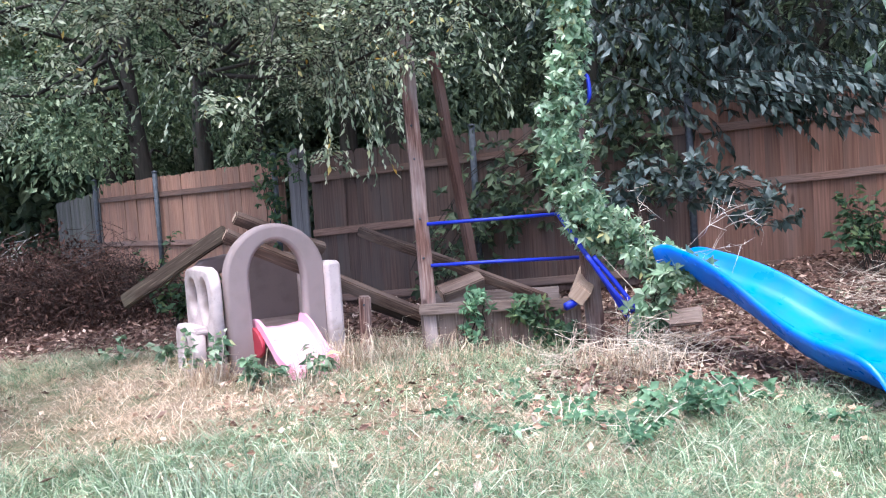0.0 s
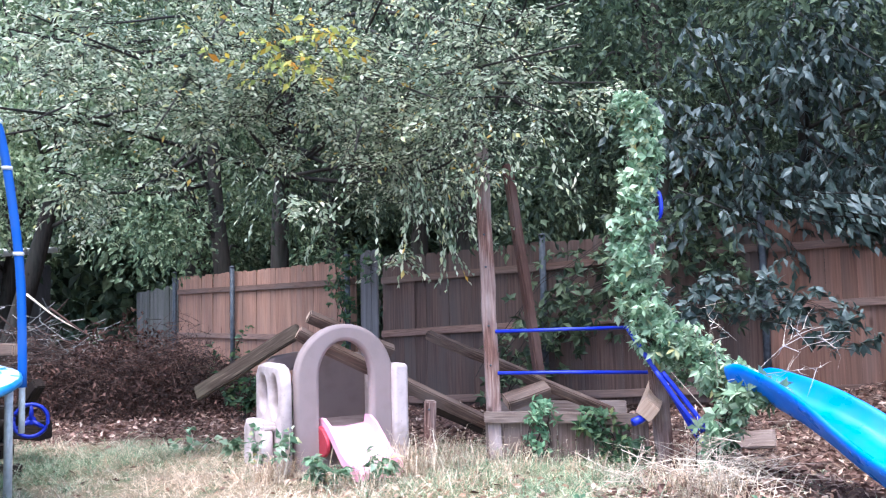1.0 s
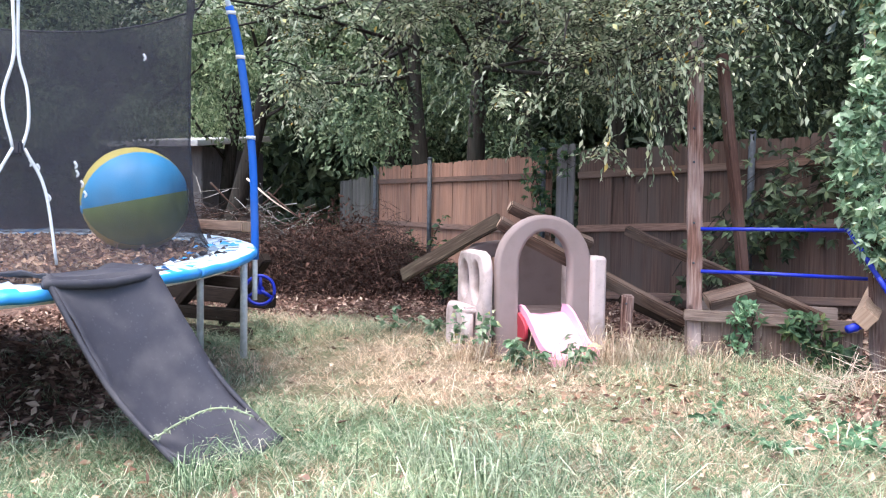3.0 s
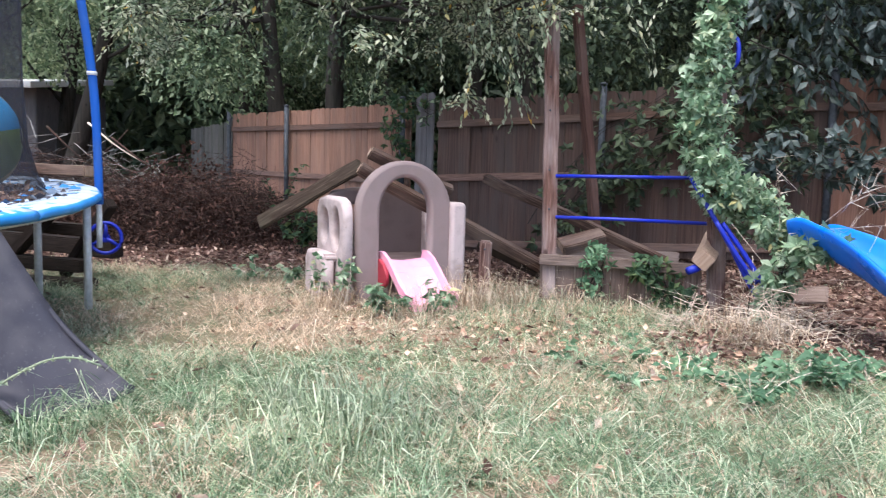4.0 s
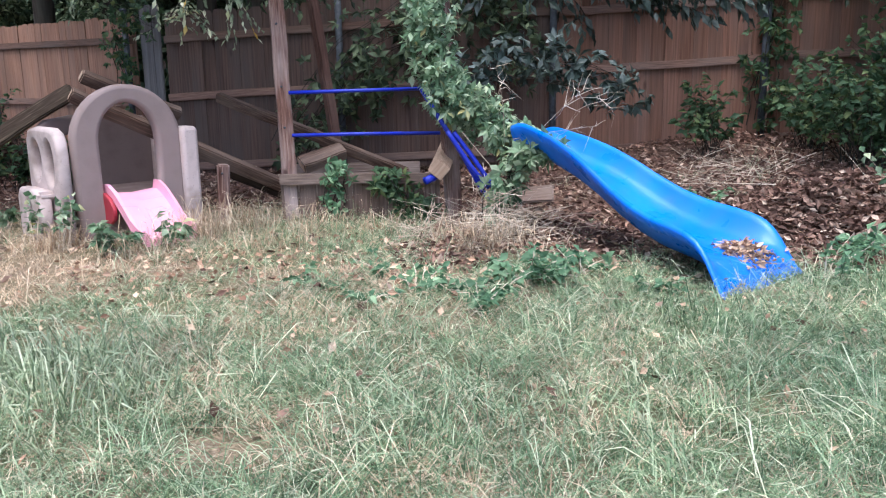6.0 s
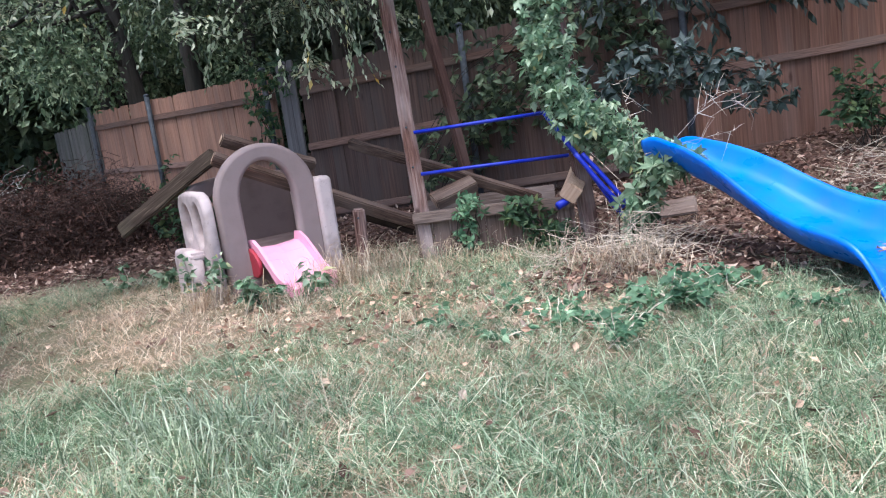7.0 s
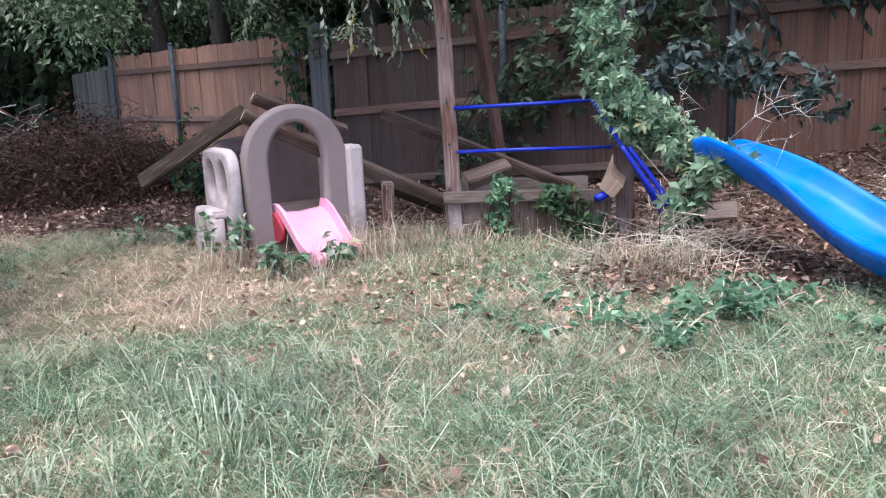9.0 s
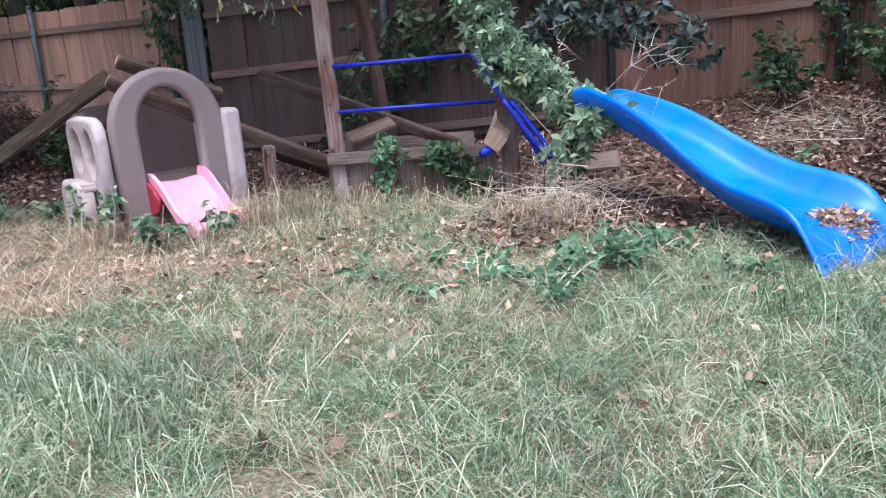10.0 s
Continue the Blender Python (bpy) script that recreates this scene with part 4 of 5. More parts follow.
def stalk():
    t = base("weed_stalk", "pale seeding grass stalk lying on the fabric slide", "weed", STALK[0])
    line = bent(STALK, 8)
    tube("stem", line, 0.0045, GRASS_PALE, t, "", 5)
    rng = np.random.default_rng(5)
    c = np.array([list(line[i]) for i in rng.integers(0, len(line), 90)])
    part("foliage", leaves_mesh("foliage", c, rng.normal(size=(90, 3)), 0.022 * rng.uniform(0.6, 1.4, 90), GRASS_PALE, 0.4, 0.2, 0.1, rng), GRASS_PALE, t, "small pale seed leaves")["kind"] = "stuff"


STALK = [(-2.276, 2.768, 0.182), (-2.249, 2.898, 0.217), (-2.209, 3.043, 0.243), (-2.152, 3.154, 0.229), (-2.082, 3.229, 0.18)]
stalk()


def beach_ball():
    c = Vector((-3.78, 4.62, 0.81 + 0.35))
    t = base("beach_ball", "big beach ball in blue, green and yellow panels", "ball", c - Vector((0, 0, 0.35)))
    axis = Vector((-0.64, -0.74, -0.2)).normalized()
    face = Vector((0.5, -0.7, 0.5))
    face = (face - axis * face.dot(axis)).normalized()
    rot = Matrix((face, axis.cross(face), axis)).transposed().to_4x4()
    for k in range(6):
        bm = bmesh.new()
        rows = []
        for i in range(17):
            th = math.pi * i / 16
            rows.append([bm.verts.new((0.35 * math.sin(th) * math.cos(ph), 0.35 * math.sin(th) * math.sin(ph), 0.345 * math.cos(th)))
                         for ph in (radians(60 * k + 10 * j) for j in range(7))])
        for a, b in zip(rows, rows[1:]):
            for j in range(6):
                bm.faces.new((a[j], b[j], b[j + 1], a[j + 1]))
        bmesh.ops.remove_doubles(bm, verts=bm.verts[:], dist=1e-5)
        bm.transform(Matrix.Translation(c) @ rot @ pose(0, 0, 0, 0, 0, -30))
        part("panel", bm, (BALL_BLUE, BALL_YELLOW, BALL_GREEN)[k % 3], t, ("faded blue panel", "yellow panel", "olive green panel")[k % 3], True)
    part("valve", bmesh_disc(c + axis * 0.343, axis, 0.03), BALL_BLUE, t)


def bmesh_disc(c, axis, r):
    bm = bmesh.new()
    bmesh.ops.create_cone(bm, cap_ends=True, segments=16, radius1=r, radius2=r * 0.8, depth=0.012, matrix=Matrix.Translation(c) @ axis.to_track_quat("Z", "Y").to_matrix().to_4x4())
    return bm


beach_ball()


# ---- pile of play-set timbers with a toy steering wheel, behind the trampoline ----
def toy_wheel():
    c = Vector((-3.52, 5.81, 0.45))
    t = base("steering_wheel", "blue plastic toy steering wheel on a timber stack", "steering wheel", c)
    n = Vector((0.35, -0.93, 0.1)).normalized()
    a = n.cross(Vector((0, 0, 1))).normalized()
    b = n.cross(a)
    tube("rim", [c + (a * math.cos(2 * math.pi * k / 28) + b * math.sin(2 * math.pi * k / 28)) * 0.115 for k in range(29)], 0.014, BLUE_PIPE, t, "", 8)
    for k in range(3):
        w = 2 * math.pi * k / 3 + 0.5
        tube("spoke", [c - n * 0.01, c + (a * math.cos(w) + b * math.sin(w)) * 0.11], [0.022, 0.012], BLUE_PIPE, t, "", 6)
    part("hub", bmesh_disc(c, n, 0.035), BLUE_PIPE, t)
    tube("shaft", [c, c - n * 0.2], 0.012, FENCE_STEEL, t, "steel shaft", 6)


toy_wheel()
# Lower timbers carry the stack's shadow in their colour; the top one doesn't.
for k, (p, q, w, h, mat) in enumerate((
        ((-5.7, 6.9, 0.95), (-4.1, 6.6, 0.93), 0.14, 0.09, BEAM_WOOD), ((-5.4, 6.3, 0.5), (-3.75, 6.05, 0.48), 0.14, 0.09, SHADED_WOOD),
        ((-5.5, 6.25, 0.22), (-3.8, 6.0, 0.2), 0.14, 0.1, SHADED_WOOD), ((-5.3, 6.9, 0.3), (-3.8, 6.5, 0.28), 0.14, 0.14, SHADED_WOOD),
        ((-5.1, 6.0, 0.05), (-3.7, 5.95, 0.06), 0.14, 0.1, SHADED_WOOD), ((-4.7, 6.2, 0.08), (-3.9, 5.9, 0.75), 0.09, 0.09, SHADED_WOOD),
        ((-4.2, 6.35, 0.08), (-3.6, 6.05, 0.7), 0.09, 0.09, SHADED_WOOD), ((-5.4, 6.6, 0.06), (-4.6, 6.3, 0.85), 0.09, 0.09, SHADED_WOOD))):
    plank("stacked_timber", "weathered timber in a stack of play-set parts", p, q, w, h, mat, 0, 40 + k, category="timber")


# ---- trees and woods ----
def limb(p, q, r0, r1, bend=0.15, seed=0):
    rng = np.random.default_rng(seed)
    p, q = Vector(p), Vector(q)
    off = Vector(rng.normal(size=3)) * (q - p).length * bend
    return bent([p, p.lerp(q, 0.5) + off, q], 6), [r0 + (r1 - r0) * k / 12 for k in range(13)]


def clump_points(rng, centres, radii, count):
    """Points in leafy clumps, thicker towards the outside."""
    idx = rng.integers(0, len(centres), count)
    d = rng.normal(size=(count, 3))
    d /= np.linalg.norm(d, axis=1, keepdims=True)
    r = rng.random((count, 1)) ** 0.45
    return np.asarray(centres)[idx] + d * r * np.asarray(radii)[idx][:, None] * np.array([1, 1, 0.7]), d


def forest_tree(x, y, tall, crown, count, leaf, mat, seed, label, low=0.25):
    rng = np.random.default_rng(seed)
    z0 = float(ground_height(x, y))
    t = base("tree", label, "tree", (x, y, z0), group="woods behind the fence")
    lean = rng.normal(size=2) * 0.3
    top = (x + lean[0], y + lean[1], z0 + tall * 0.8)
    pts, rad = limb((x, y, z0 - 0.1), top, 0.1 + tall * 0.012, 0.04, 0.03, seed)
    tube("trunk", pts, rad, BARK, t, "dark bark trunk", 9)
    cs, rs = [], []
    for k in range(34):
        a, f = rng.random() * 6.28, rng.random()
        h = z0 + tall * (low + (1 - low) * f)
        rr = crown * (1 - 0.55 * f) * (0.3 + 0.75 * rng.random())
        cs.append((x + rr * math.cos(a) + lean[0] * f, y + rr * math.sin(a) + lean[1] * f, h))
        rs.append(crown * (0.2 + 0.2 * rng.random()))
    for k in range(9):
        s = 0.25 + 0.07 * k
        root = pts[min(12, int(12 * s * 1.2))]
        lp, lr = limb(root, cs[k * 3], 0.045, 0.012, 0.08, seed * 10 + k)
        tube("limb", lp, lr, BARK, t, "", 5)
    c, d = clump_points(rng, cs, rs, count)
    al = d * 0.6 + rng.normal(size=(count, 3)) * 0.6 - np.array([0, 0, 0.5])
    part("crown", leaves_mesh("crown", c, al, leaf * 0.78 * (0.5 + 0.9 * rng.random(count)), mat, 0.5, 0.25, 0.1, rng, True), mat, t, "dense leafy crown")


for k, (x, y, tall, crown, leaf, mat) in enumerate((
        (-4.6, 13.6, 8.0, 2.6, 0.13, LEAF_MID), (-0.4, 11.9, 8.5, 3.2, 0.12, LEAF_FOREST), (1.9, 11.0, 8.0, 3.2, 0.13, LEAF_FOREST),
        (4.3, 10.6, 8.5, 3.4, 0.13, LEAF_FOREST), (7.0, 9.6, 8.0, 3.4, 0.13, LEAF_FOREST), (8.0, 5.8, 7.0, 2.6, 0.12, LEAF_FOREST), (6.3, 7.1, 6.0, 2.1, 0.11, LEAF_FOREST), (-6.5, 16.8, 9.0, 3.0, 0.15, LEAF_SUNLIT),
        (-9.6, 15.0, 9.0, 3.0, 0.15, LEAF_SUNLIT), (-12.0, 18.5, 10.0, 3.4, 0.17, LEAF_SUNLIT), (-1.8, 15.8, 10.0, 3.2, 0.16, LEAF_FOREST),
        (2.8, 15.0, 10.0, 3.2, 0.16, LEAF_FOREST), (7.0, 15.0, 10.0, 3.4, 0.16, LEAF_FOREST), (-14.5, 13.0, 9.0, 3.2, 0.16, LEAF_SUNLIT),
        (11.0, 12.5, 9.0, 3.2, 0.16, LEAF_FOREST), (-8.0, 21.0, 11.0, 3.6, 0.2, LEAF_SUNLIT), (-4.2, 20.0, 11.0, 3.6, 0.2, LEAF_FOREST))):
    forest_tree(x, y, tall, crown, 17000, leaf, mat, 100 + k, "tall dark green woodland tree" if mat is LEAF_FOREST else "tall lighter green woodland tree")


def far_woods():
    rng = np.random.default_rng(3)
    count = 60000
    x = rng.uniform(-34, 26, count)
    y = 23 + rng.normal(size=count) * 1.2 + 0.004 * x * x
    z = 13 * rng.random(count) ** 0.9 + np.sin(x * 0.9) * 0.8
    c = np.stack([x, y, z], 1)
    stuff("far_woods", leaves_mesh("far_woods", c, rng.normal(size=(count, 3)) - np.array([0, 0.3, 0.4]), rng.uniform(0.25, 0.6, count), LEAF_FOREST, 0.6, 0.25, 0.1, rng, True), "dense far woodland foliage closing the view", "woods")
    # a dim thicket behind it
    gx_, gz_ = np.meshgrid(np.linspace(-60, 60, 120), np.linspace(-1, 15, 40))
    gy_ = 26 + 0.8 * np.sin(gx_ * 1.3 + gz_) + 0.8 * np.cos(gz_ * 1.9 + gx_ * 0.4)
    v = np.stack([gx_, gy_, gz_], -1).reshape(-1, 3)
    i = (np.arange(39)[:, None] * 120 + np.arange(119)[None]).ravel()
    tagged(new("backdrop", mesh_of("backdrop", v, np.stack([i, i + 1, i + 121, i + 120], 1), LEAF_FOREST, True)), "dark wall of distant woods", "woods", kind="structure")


far_woods()


def far_house():
    t = base("house", "low house with a pale roof glimpsed through the trees", "house", (-13.0, 17.7, 0.1))
    part("wall", box_bm((2.2, 3.0, 2.4), 0.02, pose(-13.0, 19.2, 1.3)), FENCE_PALE, t, "grey wall")
    part("roof", box_bm((2.6, 3.6, 0.14), 0.02, pose(-13.0, 19.0, 2.72, 6)), WHITE_STRAP, t, "pale roof edge")


far_house()


def spray(rng, start, direction, length, leaf, leaves, twigs, droop=0.6, gap=0.035):
    """One hanging leafy twig: points and leaf places are added to the lists."""
    d = np.array(direction, float)
    d /= np.linalg.norm(d)
    p = np.array(start, float)
    line = [p.copy()]
    steps = max(3, int(length / gap))
    for k in range(steps):
        d = d + np.array([0, 0, -droop * gap]) + rng.normal(size=3) * 0.05
        d /= np.linalg.norm(d)
        p = p + d * gap
        line.append(p.copy())
        side = np.cross(d, [0, 0, 1.0]) * (1 if k % 2 else -1)
        a = d * 0.6 + side * 0.9 + rng.normal(size=3) * 0.3 + np.array([0, 0, -0.35])
        leaves.append((p.copy(), a, leaf * rng.uniform(0.65, 1.25)))
    twigs.append(line[::2] + [line[-1]])


def elm():
    """The small-leaved tree that hangs over the tower and the playhouse."""
    rng = np.random.default_rng(21)
    t = base("elm_tree", "small-leaved elm with drooping green and yellowing branches", "tree", (-3.6, 12.75, 0.07))
    pts, rad = limb((-3.6, 12.75, 0.0), (-3.2, 12.3, 5.6), 0.17, 0.09, 0.02, 5)
    tube("trunk", pts, rad, BARK, t, "slim dark trunk", 9)
    leaves, twigs = [], []
    ends = [((-0.6, 6.3, 2.75), 1.0), ((-1.6, 6.2, 3.0), 1.0), ((-2.6, 6.0, 2.75), 1.0), ((-3.4, 5.6, 2.6), 0.9), ((-0.1, 6.2, 3.3), 1.0), ((0.5, 6.4, 2.9), 0.9),
            ((-1.0, 5.8, 3.6), 1.0), ((-2.2, 5.6, 3.6), 1.0), ((-0.4, 5.5, 4.2), 1.0), ((-3.2, 6.2, 3.5), 1.0), ((-4.1, 6.3, 3.0), 0.9), ((-1.5, 7.2, 2.6), 0.9),
            ((-0.3, 7.0, 2.6), 0.8), ((0.1, 5.6, 3.7), 0.9), ((-1.4, 5.2, 4.3), 1.0), ((-2.8, 5.2, 4.2), 1.0), ((0.8, 6.0, 3.5), 0.7), ((-4.8, 7.2, 3.4), 0.9), ((-2.2, 7.5, 3.0), 0.8), ((-3.4, 7.4, 2.6), 0.8),
            ((-0.5, 5.7, 2.65), 1.0), ((0.0, 5.9, 2.7), 1.0), ((-1.2, 5.5, 2.8), 1.0), ((-2.0, 5.2, 3.0), 1.0), ((-3.0, 4.9, 3.1), 1.0), ((0.5, 5.7, 3.0), 0.8), ((-3.7, 5.6, 3.3), 0.9), ((-2.5, 5.6, 2.5), 0.9), ((-4.3, 5.9, 2.5), 0.8),
            ((-0.28, 6.05, 2.5), 1.2), ((-0.05, 6.1, 2.45), 1.0), ((-0.5, 6.1, 2.4), 1.0), ((0.35, 6.1, 2.6), 1.0), ((0.7, 6.0, 2.8), 0.7), ((-3.3, 5.7, 2.25), 0.8), ((-1.1, 5.7, 2.3), 0.8), ((-3.6, 5.0, 2.6), 0.8)]
    for k, (e, w) in enumerate(ends):
        root = pts[7 + k % 6]
        lp, lr = limb(root, e, 0.035, 0.006, 0.06, 50 + k)
        tube("branch", lp, lr, BARK, t, "", 6)
        for j in range(int(10 * w)):
            f = rng.uniform(0.6, 1.0)
            hub = np.array(lp[int(f * 12)]) + rng.normal(size=3) * np.array([0.34, 0.3, 0.24])
            way = np.array([rng.normal() * 0.9, rng.normal() * 0.5 - 0.3, rng.normal() * 0.25])
            twigs.append([np.array(lp[int(f * 12)]), (np.array(lp[int(f * 12)]) + hub) / 2 + rng.normal(size=3) * 0.03, hub])
            for i in range(15):
                d = way + rng.normal(size=3) * np.array([0.6, 0.5, 0.35])
                spray(rng, hub + rng.normal(size=3) * 0.04, d, rng.uniform(0.12, 0.48), 0.063, leaves, twigs, rng.uniform(0.1, 1.1))
    # leafy mass over the head of the tall post
    for j in range(110):
        q = np.array((-0.2, 6.12, 2.5)) + rng.normal(size=3) * np.array([0.24, 0.1, 0.14])
        spray(rng, q, (rng.normal(), -0.2, rng.normal() * 0.4 - 0.3), rng.uniform(0.15, 0.4), 0.058, leaves, twigs, 0.9)
    # long hanging twigs in front of the fence and the post
    for q, d, ln in (((-0.95, 6.5, 2.35), (0.5, -0.1, -0.6), 1.15), ((-0.75, 6.3, 2.2), (0.2, -0.1, -1), 0.9), ((-0.5, 6.2, 2.2), (0.1, 0, -1), 0.75), ((-0.85, 6.4, 2.3), (-0.1, 0, -1), 0.85),
                     ((-0.62, 6.3, 2.3), (0.25, 0, -1), 1.0), ((-1.2, 6.4, 2.3), (-0.4, -0.1, -0.5), 0.9), ((-1.6, 6.2, 2.4), (-0.7, -0.2, -0.5), 0.9), ((-0.3, 6.0, 2.3), (0.4, 0, -0.8), 0.5),
                     ((-2.3, 6.3, 2.5), (-0.9, -0.1, -0.3), 0.9), ((0.3, 6.2, 2.5), (0.3, 0, -0.7), 0.7)):
        for j in range(3):
            spray(rng, np.array(q) + rng.normal(size=3) * 0.1, d, ln * rng.uniform(0.7, 1.05), 0.066, leaves, twigs, 0.9, 0.042)
    c, a, s = (np.array(v) for v in zip(*leaves))
    part("crown", leaves_mesh("crown", c, a, s, LEAF_ELM, 0.42, 0.2, 0.12, rng), LEAF_ELM, t, "drooping sprays of small green leaves")
    leaves = []
    for j in range(34):
        q = np.array((-1.5, 5.5, 3.0)) + rng.normal(size=3) * np.array([0.3, 0.15, 0.13])
        spray(rng, q, (rng.normal(), -0.3, rng.normal() * 0.4), rng.uniform(0.15, 0.35), 0.075, leaves, twigs, 1.0)
    c, a, s = (np.array(v) for v in zip(*leaves))
    part("turning_spray", leaves_mesh("turning_spray", c, a, s, LEAF_TURNING, 0.48, 0.2, 0.12, rng), LEAF_TURNING, t, "sprays turning yellow and orange")["kind"] = "stuff"
    part("twig_tangle", twigs_mesh("twig_tangle", twigs, 0.004, BARK), BARK, t, "thin dark twigs")["kind"] = "stuff"


elm()


def palmate(rng, centre, facing, size, out):
    """Five leaflets round a stalk end."""
    f = np.array(facing, float)
    f /= np.linalg.norm(f)
    a = np.cross(f, [0.1, 0.2, 1.0])
    a /= np.linalg.norm(a)
    b = np.cross(f, a)
    turn = rng.uniform(0, 6.28)
    for k in range(5):
        w = turn + (k - 2) * 0.85
        out.append((np.array(centre), a * math.cos(w) + b * math.sin(w) + f * 0.25 - np.array([0, 0, 0.25]), size * (1.0 if k in (1, 2, 3) else 0.75)))


def creeper(name, label, path, spread, count, size, mat, seed, stalks=14, face=(0, -1, 0.3)):
    """A five-leaved creeper climbing along a line."""
    rng = np.random.default_rng(seed)
    t = base(name, label, "vine", (path[0][0], path[0][1], max(0.0, path[0][2])))
    line = np.array([list(p[:3]) for p in bent([p[:3] for p in path], 10)])
    widths = np.interp(np.linspace(0, 1, len(line)), np.linspace(0, 1, len(path)), [p[3] if len(p) > 3 else 1.0 for p in path])
    out = []
    for k in range(count):
        i = rng.integers(0, len(line))
        d = rng.normal(size=3)
        d[1] -= 0.4
        d /= np.linalg.norm(d)
        c = line[i] + d * spread * widths[i] * rng.random() ** 0.5
        palmate(rng, c, np.array(face) + d * 0.9 + rng.normal(size=3) * 0.3, size * rng.uniform(0.6, 1.25), out)
    c, a, s = (np.array(v) for v in zip(*out))
    part("foliage", leaves_mesh("foliage", c, a, s, mat, 0.55, 0.2, 0.15, rng), mat, t, "five-fingered green leaves")["kind"] = "stuff"
    tw = []
    for k in range(stalks):
        off = rng.normal(size=3) * spread * 0.35
        tw.append([line[i] + off + rng.normal(size=3) * 0.025 for i in range(0, len(line), 3)])
    part("stem_tangle", twigs_mesh("stem_tangle", tw, 0.006, BARK, 4), BARK, t, "brown vine stems")["kind"] = "stuff"


creeper("virginia_creeper", "thick green creeper smothering the leaning tower post",
        [(1.62, 5.85, 0.6, 0.6), (1.45, 5.92, 0.66, 1.0), (1.2, 5.95, 0.84, 1.25), (0.94, 5.95, 1.02, 1.2), (0.86, 5.95, 1.34, 1.22), (0.85, 5.95, 1.74, 1.05), (0.9, 5.95, 2.13, 0.91), (0.92, 5.95, 2.52, 0.82), (0.81, 5.95, 2.62, 0.6)],
        0.165, 1250, 0.072, LEAF_VINE, 31)
creeper("virginia_creeper", "green creeper hanging over the slide's head", [(1.25, 5.75, 0.1, 0.5), (1.3, 5.7, 0.35, 0.9), (1.45, 5.55, 0.56, 0.9), (1.6, 5.4, 0.62, 0.5)], 0.16, 95, 0.1, LEAF_VINE, 32, 9)
creeper("creeper_sprig", "dark green creeper trailing over the sandbox", [(0.12, 6.28, 0.1), (0.17, 6.27, 0.36, 1.2), (0.2, 6.28, 0.45)], 0.12, 38, 0.075, LEAF_WEED, 33, 5)
creeper("creeper_sprig", "dark green creeper spreading over sandbox boards", [(0.5, 6.28, 0.36), (0.62, 6.27, 0.24, 1.2), (0.78, 6.26, 0.12, 1.2), (0.95, 6.22, 0.08)], 0.14, 75, 0.08, LEAF_CREEPER, 34, 7)
creeper("fence_creeper", "dark creeper covering the shaded fence", [(-0.1, 9.3, 0.3), (0.5, 9.15, 1.1, 1.3), (1.0, 9.0, 1.5, 1.5), (1.8, 8.8, 1.9, 1.2), (2.2, 8.7, 1.2)], 0.45, 420, 0.12, LEAF_FOREST, 35, 10)
creeper("fence_creeper", "thin creeper climbing the steel fence post", [(-2.2, 10.6, 0.9), (-2.2, 10.55, 1.4), (-2.15, 10.5, 1.85, 1.6), (-1.7, 10.2, 1.7)], 0.22, 90, 0.09, LEAF_CREEPER, 36, 5)
creeper("fence_creeper", "yellowing creeper round the fence post", [(4.6, 8.05, 0.7), (4.65, 8.05, 1.3, 1.2), (4.7, 8.05, 1.9), (4.9, 8.0, 2.1)], 0.25, 110, 0.1, LEAF_CREEPER, 37, 5)
creeper("ivy_patch", "dark leaves massed behind the slide", [(1.3, 7.3, 1.0), (1.8, 7.3, 1.2, 1.3), (2.4, 7.2, 1.1, 1.2), (2.8, 7.1, 0.9)], 0.22, 150, 0.11, LEAF_DARK, 38, 6)


